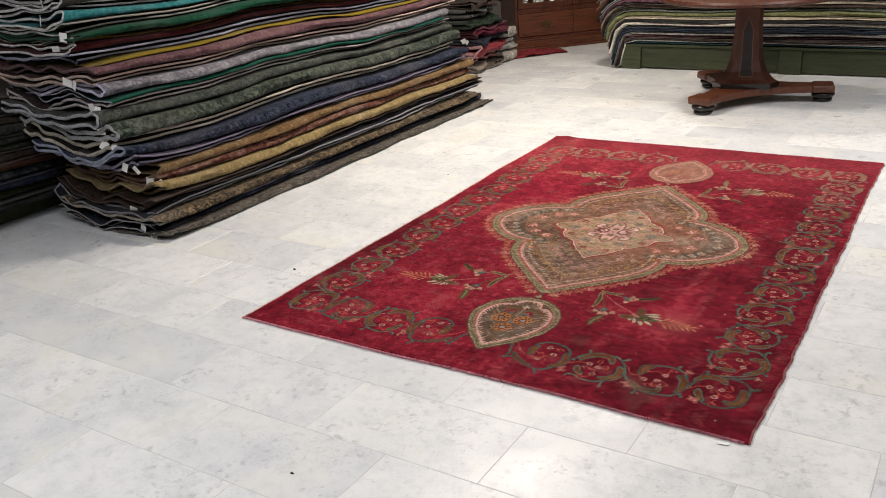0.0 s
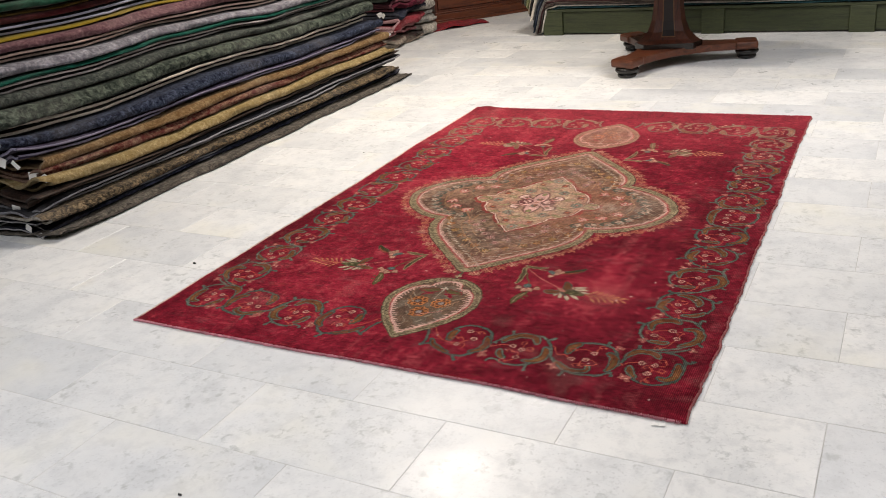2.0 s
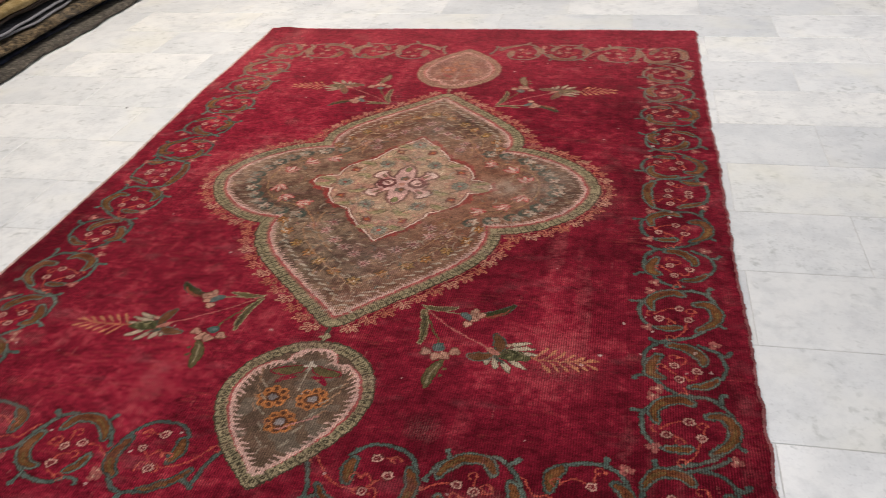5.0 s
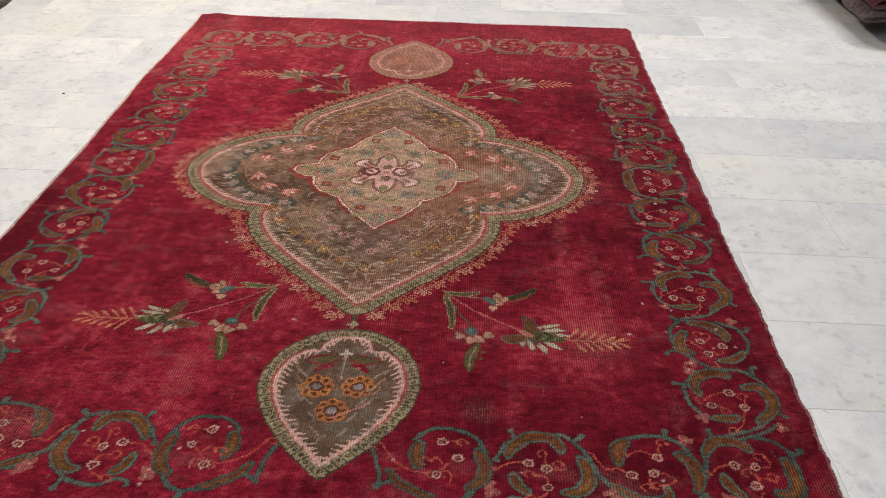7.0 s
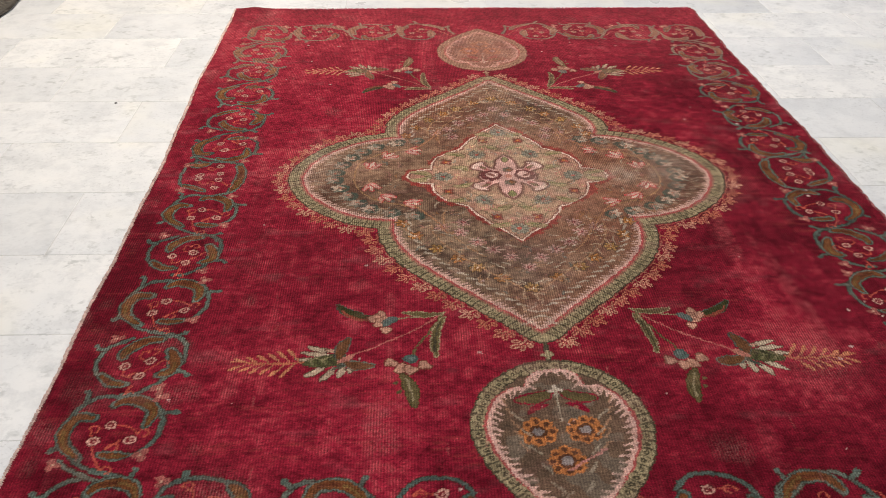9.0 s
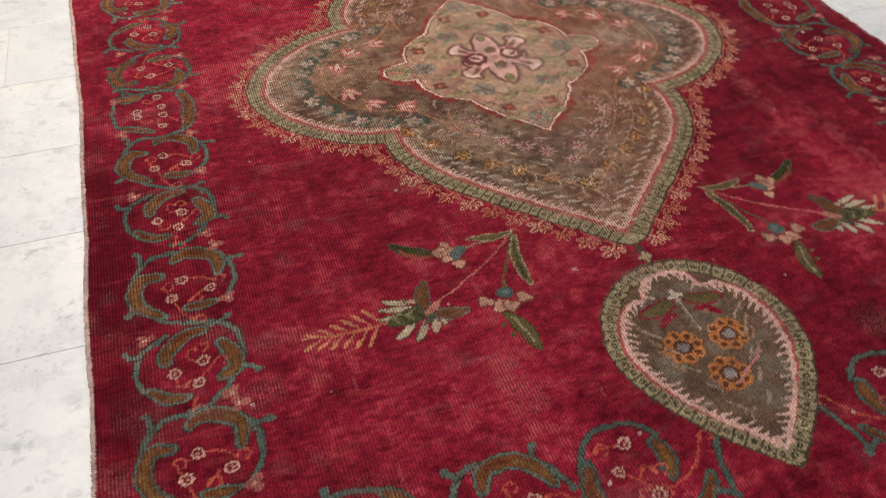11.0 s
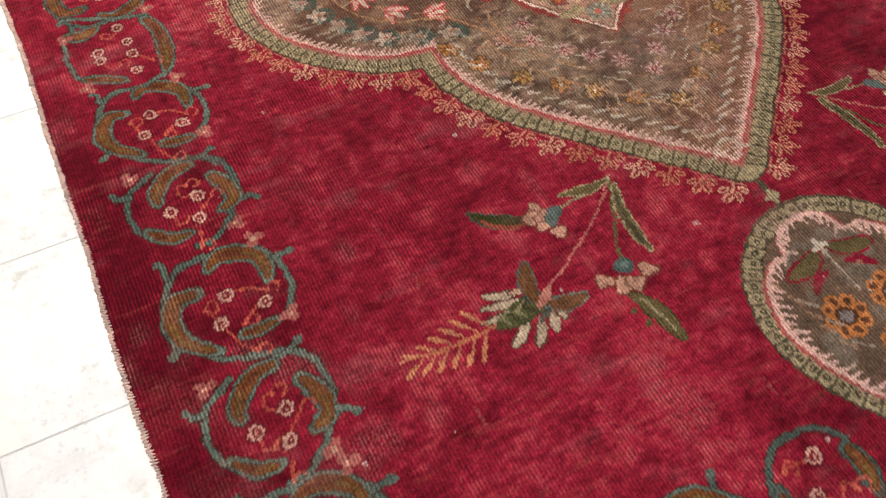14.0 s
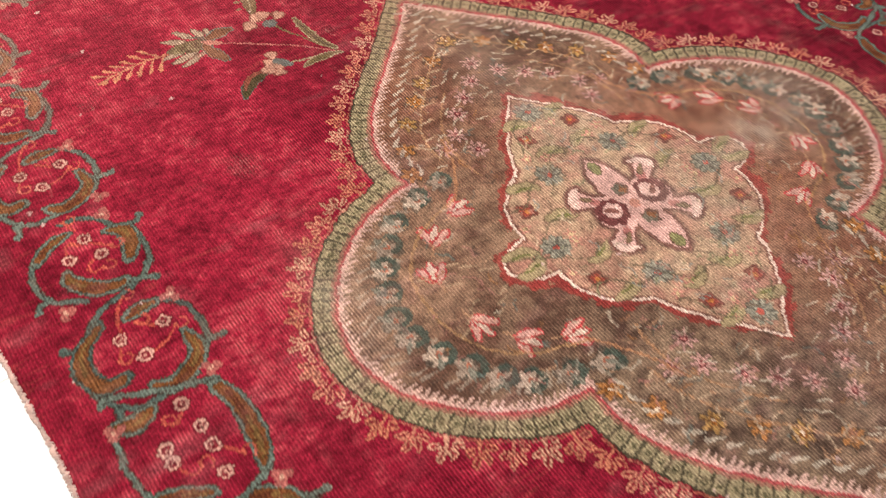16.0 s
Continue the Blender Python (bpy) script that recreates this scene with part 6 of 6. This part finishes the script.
def filling(count, x1, y1, inside, colours, size):
    for _ in range(count):
        x, y = fill.uniform(-x1, x1), fill.uniform(-y1, y1)
        if not inside(x, y):
            continue
        c = colours[int(fill.integers(len(colours)))]
        a, ln = fill.uniform(0, 6.28), size * fill.uniform(0.5, 1.3)
        kind = fill.random()
        if kind < 0.55:
            m = (x + ln * 0.5 * math.cos(a) + ln * 0.2 * math.sin(a), y + ln * 0.5 * math.sin(a) - ln * 0.2 * math.cos(a))
            stroke([(x, y), m, (x + ln * math.cos(a), y + ln * math.sin(a))], fill.uniform(0.0013, 0.0026), c, fill.uniform(0.4, 0.8))
        else:
            disc(x, y, size * fill.uniform(0.16, 0.34), c, 0, fill.uniform(0.4, 0.8), petals=int(fill.integers(3, 6)), depth=0.3, turn=a)


def quarter_has(outline, margin):
    ring = [(x * margin, y * margin) for x, y in outline] + [(0.0, outline[-1][1] * margin), (0.0, 0.0), (outline[0][0] * margin, 0.0)]

    def test(x, y):
        x, y, hit = abs(x), abs(y), False
        for (ax, ay), (bx, by) in zip(ring, ring[1:] + ring[:1]):
            if (ay > y) != (by > y) and x < (bx - ax) * (y - ay) / (by - ay) + ax:
                hit = not hit
        return hit
    return test


in_lozenge, near_lozenge, in_medallion = quarter_has(LOZENGE, 0.93), quarter_has(LOZENGE, 1.10), quarter_has(QUARTER, 0.93)
filling(520, 0.28, 0.33, lambda x, y: in_lozenge(x, y) and math.hypot(x / 0.10, y / 0.13) > 1.0, ((0.21, 0.20, 0.11), (0.40, 0.19, 0.14), (0.17, 0.10, 0.065), (0.21, 0.22, 0.19), (0.50, 0.38, 0.26), (0.12, 0.075, 0.05)), 0.026)
filling(1500, 0.56, 0.70, lambda x, y: in_medallion(x, y) and not near_lozenge(x, y), ((0.33, 0.19, 0.115), (0.34, 0.27, 0.20), (0.31, 0.14, 0.115), (0.06, 0.042, 0.030), (0.10, 0.12, 0.105), (0.26, 0.12, 0.05)), 0.023)
filling(140, 0.13, 1.22, lambda x, y: math.hypot(x / 0.115, (abs(y) - 1.03) / 0.16) < 1 and math.hypot(x / 0.095, (abs(y) - 1.04) / 0.085) > 1, ((0.30, 0.24, 0.18), (0.05, 0.04, 0.03), (0.27, 0.15, 0.09)), 0.022)

# ----- wear over all: rubbed bands, pale scratches, missing knots, uneven dye -----
rub_all = np.clip(soft_noise(14, 60, 51) * 0.6 + soft_noise(60, 160, 52) * 0.6 - 0.35, 0, 1)[..., None]
faded = CLOTH.mean(axis=2, keepdims=True) * 0.8 + np.array((0.22, 0.055, 0.06))
CLOTH[:] = CLOTH * (1 - 0.28 * rub_all) + faded * 0.28 * rub_all
pale_top = np.clip((GY - 0.5) / 0.9, 0, 1)[..., None] * 0.22
CLOTH[:] = CLOTH * (1 - pale_top) + np.array((0.38, 0.075, 0.085)) * pale_top
scuffs = np.random.default_rng(61)
for _ in range(80):
    x, y, ln = scuffs.uniform(-0.9, 0.9), scuffs.uniform(-1.38, 1.5), scuffs.uniform(0.006, 0.04)
    stroke([(x, y), (x + scuffs.uniform(-0.004, 0.004), y + ln)], 0.0016, (0.48, 0.18, 0.16), scuffs.uniform(0.1, 0.3))
for _ in range(90):
    disc(scuffs.uniform(-0.95, 0.95), scuffs.uniform(-1.4, 1.5), scuffs.uniform(0.0018, 0.0045), (0.62, 0.42, 0.38), 0, scuffs.uniform(0.4, 0.9))
# the drawing is rubbed unevenly, in short strokes along the weft
patchy = np.clip(soft_noise(30, 44, 93) * 0.55 + soft_noise(90, 190, 94) * 0.55 + soft_noise(200, 420, 95) * 0.35 - 0.10, 0, 1)
patchy = (0.42 * patchy * np.clip(PATTERN, 0, 1))[..., None]
CLOTH[:] = CLOTH * (1 - patchy) + (CLOTH * 0.35 + np.array((0.235, 0.118, 0.085)) * 0.65) * patchy
CLOTH *= 1 + (0.20 * np.clip(PATTERN, 0, 1) * (soft_noise(70, 150, 96) + 0.7 * soft_noise(180, 300, 97)))[..., None]
# the far end has lost much of its colour: leaves and stems there are little darker than the ground
worn_end = (0.62 * np.clip((GY - 0.55) / 0.7, 0, 1) * np.clip(PATTERN, 0, 1) * np.clip(0.75 + 0.6 * soft_noise(40, 60, 85), 0, 1.2))[..., None]
CLOTH[:] = CLOTH * (1 - worn_end) + np.array((0.33, 0.185, 0.130)) * worn_end
# paler places on the medallion
pale_spots = np.zeros((NY, NX))
for bx, by, rx, ry, k in ((0.33, 0.00, 0.10, 0.055, 0.36), (0.46, 0.07, 0.05, 0.09, 0.26), (0.10, -0.05, 0.10, 0.16, 0.14), (-0.53, 0.10, 0.05, 0.12, 0.22), (0.02, 0.30, 0.06, 0.25, 0.16), (0.02, -0.45, 0.12, 0.12, 0.12)):
    pale_spots += k * np.exp(-(((GX - bx) / rx) ** 2 + ((GY - by) / ry) ** 2))
pale_spots = (pale_spots * (0.75 + 0.5 * soft_noise(60, 90, 83) + 0.3 * soft_noise(120, 40, 84)))[..., None]
CLOTH[:] = CLOTH * (1 - pale_spots) + np.array((0.50, 0.41, 0.33)) * pale_spots
bare = np.clip(soft_noise(12, 16, 81) * 0.6 + soft_noise(50, 60, 82) * 0.4 - 0.42, 0, 0.3)
for bx, by, br in ((-0.62, -1.17, 0.060), (0.60, -0.05, 0.07), (-0.60, 0.02, 0.07), (0.56, -0.82, 0.07), (0.52, 0.05, 0.06)):
    bare = np.maximum(bare, 0.45 * np.exp(-((GX - bx) ** 2 + (GY - by) ** 2) / (br * br)))
comb = 0.35 + 0.65 * (np.arange(NX)[None, :] % 2) * (0.5 + 0.5 * (np.arange(NY)[:, None] % 2))
thin = (bare * comb * np.clip(0.5 + 0.5 * KNOT_RNG.standard_normal((NY, NX)), 0, 1))[..., None]
CLOTH[:] = CLOTH * (1 - 0.62 * thin) + np.array((0.50, 0.34, 0.28)) * 0.62 * thin
BARE = np.clip(0.36 + 0.70 * rub + 0.9 * np.clip(soft_noise(6, 8, 86) * 0.7 + soft_noise(22, 30, 87) * 0.5 - 0.2, 0, 1) + 1.2 * bare, 0, 1)  # where the ribs of the foundation show
fuzz = soft_noise(210, 520, 88) * 0.10 + soft_noise(420, 420, 89) * 0.07
grain = 0.93 + fuzz + 0.15 * KNOT_RNG.standard_normal((NY, NX)) + 0.035 * KNOT_RNG.standard_normal((NY, 1)) + 0.045 * KNOT_RNG.standard_normal((1, NX))
CLOTH *= np.clip(grain, 0.35, 1.9)[..., None]

# the cloth itself: a slab about a centimetre thick whose surface swells and dips
edge_d = np.minimum(np.minimum(GX - left, right - GX), np.minimum(GY - GY[0:1], GY[-1:] - GY))
GZ = 0.0085 + 0.0010 * soft_noise(10, 14, 71) + 0.0006 * soft_noise(60, 90, 72) + 0.0003 * KNOT_RNG.standard_normal((NY, NX))
GZ -= 0.0035 * np.clip(1 - edge_d / 0.008, 0, 1)
GZ += 0.010 * np.exp(-((GX + 0.93) ** 2 + (GY - 1.53) ** 2) / 0.004)  # one corner lifts a little


def knot_mesh(name, which, rim_too=False):
    """The knots of one region of the drawing as a mesh; the field carries the turned-down rim."""
    n = NX * NY
    co = np.stack([GX, GY, GZ], axis=2).reshape(-1, 3)
    rgba = np.concatenate([np.clip(CLOTH, 0, 1), BARE[..., None]], axis=2).reshape(-1, 4)
    idx = np.arange(n).reshape(NY, NX)
    quads = np.stack([idx[:-1, :-1], idx[:-1, 1:], idx[1:, 1:], idx[1:, :-1]], axis=2)
    quads = quads[REGION[:-1, :-1] == which].reshape(-1, 4)
    if rim_too:
        rim = np.concatenate([idx[0, :], idx[1:, -1], idx[-1, -2::-1], idx[-2:0:-1, 0]])
        foot = co[rim].copy()
        foot[:, 2] = 0.001
        f = np.arange(n, n + len(rim))
        quads = np.concatenate([quads, np.stack([f, np.roll(f, -1), np.roll(rim, -1), rim], axis=1)])
        co = np.concatenate([co, foot])
        rgba = np.concatenate([rgba, np.tile((0.20, 0.03, 0.04, 0.5), (len(rim), 1))])
    used, flat = np.unique(quads, return_inverse=True)
    co, rgba, quads = co[used], rgba[used].astype(np.float32), flat.reshape(-1, 4)
    me = bpy.data.meshes.new(name)
    me.vertices.add(len(co))
    me.vertices.foreach_set("co", co.ravel())
    me.loops.add(quads.size)
    me.loops.foreach_set("vertex_index", quads.ravel().astype(np.int32))
    me.polygons.add(len(quads))
    me.polygons.foreach_set("loop_start", np.arange(0, quads.size, 4, dtype=np.int32))
    me.polygons.foreach_set("use_smooth", np.ones(len(quads), bool))
    me.update(calc_edges=True)
    attr = me.color_attributes.new("weave", "FLOAT_COLOR", "POINT")
    attr.data.foreach_set("color", rgba.ravel())
    return me


def rug_mat():
    m, t, b = material("knotted_wool", 0.85)
    a = t.nodes.new("ShaderNodeAttribute")
    a.attribute_name = "weave"
    v = coords(t, "Object")
    fine = noise_tex(t, v, 420, 2)
    col = mix(t, "MULTIPLY", a.outputs["Color"], ramp(t, fine.outputs[0], [(0.28, (0.60, 0.60, 0.60)), (0.68, (1.13, 1.13, 1.13))]))
    rib = node(t, "ShaderNodeTexWave", Scale=58.0, Distortion=1.6, Detail=2.0)
    rib.bands_direction = "X"
    t.links.new(v, rib.inputs["Vector"])
    ribbed = mix(t, "MULTIPLY", col, ramp(t, rib.outputs["Fac"], [(0.15, (0.66, 0.62, 0.63)), (0.62, (1.02, 1.0, 1.0)), (0.9, (1.40, 1.46, 1.44))]))
    col = mix(t, "MIX", col, ribbed, a.outputs["Alpha"])
    row = node(t, "ShaderNodeTexWave", Scale=92.0, Distortion=3.0, Detail=1.0)
    row.bands_direction = "Y"
    t.links.new(v, row.inputs["Vector"])
    col = mix(t, "MULTIPLY", col, ramp(t, row.outputs["Fac"], [(0.1, (0.88, 0.87, 0.87)), (0.8, (1.06, 1.06, 1.06))]))
    t.links.new(col, b.inputs["Base Color"])
    b.inputs["Sheen Weight"].default_value, b.inputs["Sheen Roughness"].default_value = 0.05, 0.35
    b.inputs["Sheen Tint"].default_value = (1.0, 0.72, 0.75, 1)
    b.inputs["Specular IOR Level"].default_value = 0.06
    w = node(t, "ShaderNodeTexWave", Scale=58.0, Distortion=1.6, Detail=2.0)
    w.bands_direction = "X"
    t.links.new(v, w.inputs["Vector"])
    n = bump(t, b, w.outputs["Fac"], 0.25, 0.0012)
    bump(t, b, fine.outputs[0], 0.5, 0.0015, n)
    return m


RUG = tagged(new("area_rug"), "worn red hand-knotted rug with medallion on marble floor", "rug")
WOOL = rug_mat()
woven = {}
for which, name, words in ((0, "field", "crimson pile field with a scrolling vine border"), (1, "medallion", "grey-brown lobed medallion with olive chain edge"), (2, "lozenge", "peach-beige lozenge with a pink star"), (3, "pendant", "olive-edged pendant with orange rosettes"), (4, "pendant", "faded tan pendant")):
    ob = new(name, knot_mesh(name, which, which == 0))
    ob.data.materials.append(WOOL)
    ob.parent = woven[1] if which == 2 else RUG
    woven[which] = tagged(ob, words)


# side bindings and raw ends
def binding(name, pts, radius, step, mat, label, tilt=0.5, rough=0.5):
    """Over-sewn yarn: short slanted stitches along an edge."""
    rng = random.Random(len(pts))
    bm = bmesh.new()
    for k, (x, y, a) in enumerate(along(pts, step)):
        r = radius * rng.uniform(1 - rough, 1 + rough)
        d = a + math.pi / 2 + rng.uniform(-tilt, tilt)
        ln = radius * rng.uniform(1.0, 2.0)
        p, z = Vector((x, y, 0.004)), 0.0035
        for s0, s1 in ((-1, 1),):
            vs = []
            for s, k2 in ((-1.0, 0.5), (-0.3, 1.0), (0.6, 0.95), (1.0, 0.35)):
                c = p + Vector((math.cos(d), math.sin(d), 0)) * ln * s
                side = Vector((-math.sin(d), math.cos(d), 0)) * step * 0.22
                vs.append([bm.verts.new(c + side * q * k2 + Vector((0, 0, h * z * k2 + 0.001))) for q, h in ((-1, -0.6), (-0.6, 1.0), (0.6, 1.0), (1, -0.6))])
            for aa, bb in zip(vs, vs[1:]):
                for i in range(3):
                    bm.faces.new((aa[i], bb[i], bb[i + 1], aa[i + 1]))
            bm.faces.new(vs[0])
            bm.faces.new(vs[-1][::-1])
    return part(name, bm, mat, RUG, label, True)


YARN = plain_mat("pale_yarn", (0.68, 0.49, 0.42), 0.9, 60, 0.35, 0.3)
PINK_YARN = plain_mat("pink_yarn", (0.46, 0.18, 0.22), 0.9, 60, 0.4, 0.3)
RED_YARN = plain_mat("dusty_red_yarn", (0.34, 0.11, 0.11), 0.9, 60, 0.4, 0.3)
for arr, s, mat, size, step, words in ((left, -1, YARN, 0.0031, 0.0048, "pale pink over-sewn side binding"), (right, 1, RED_YARN, 0.0026, 0.0052, "worn dusty red side binding")):
    pts = [(float(arr[i, 0]) + s * 0.001, float(yy0[i, 0])) for i in range(0, NY, 8)]
    binding("side_binding", pts, size, step, mat, words, 0.55, 0.75)
for row, s in ((0, -1), (-1, 1)):
    pts = [(float(GX[row, j]), float(GY[row, j]) + s * 0.002) for j in range(0, NX, 6)]
    binding("end_fringe", pts, 0.0048, 0.0046, PINK_YARN, "frayed pinkish warp end", 0.6, 0.6)


# ---- marble tiles ----
TL, TW, GAP = 0.6180, 0.3135, 0.0020


def tile_verts(l, w, h=0.0018, c=0.0010):
    a, b = l / 2, w / 2
    top = [(-a + c, -b + c, 0), (a - c, -b + c, 0), (a - c, b - c, 0), (-a + c, b - c, 0)]
    mid = [(-a, -b, -c * 0.7), (a, -b, -c * 0.7), (a, b, -c * 0.7), (-a, b, -c * 0.7)]
    low = [(x, y, -h) for x, y, _ in mid]
    f = [(0, 1, 2, 3)]
    for i in range(4):
        j = (i + 1) % 4
        f += [(4 + i, 4 + j, j, i), (8 + i, 8 + j, 4 + j, 4 + i)]
    return top + mid + low, f


tv, tf = tile_verts(TL - GAP, TW - GAP)
tile_me = bpy.data.meshes.new("tile")
tile_me.from_pydata(tv, [], tf)
tile_me.materials.append(MARBLE)
near, rest_v, rest_f = 0, [], []
cells = []
for r in range(-12, 29):
    y = -1.943 + (r + 0.5) * TW
    for k in range(-9, 9):
        x = (0.378 if r % 2 == 0 else 0.069) + (k + 0.5) * TL
        if X0 + TL / 2 < x < X1 - TL / 2 and Y0 + TW / 2 < y < Y1 - TW / 2:
            cells.append((math.hypot((x + 0.5) * 0.9, (y - 0.1) * 0.72), x, y))
cells.sort()
for k, (_, x, y) in enumerate(cells):
    if k < 300:
        ob = new("tile", tile_me)
        ob.location = (x, y, 0.0)
        ob.parent = FLOOR
    else:
        o = len(rest_v)
        rest_v += [(x + a, y + b, c) for a, b, c in tv]
        rest_f += [tuple(o + i for i in f) for f in tf]
me = bpy.data.meshes.new("far_tiles")
me.from_pydata(rest_v, [], rest_f)
me.materials.append(MARBLE)
ob = tagged(new("far_tiles", me), kind="stuff")
ob.parent = FLOOR
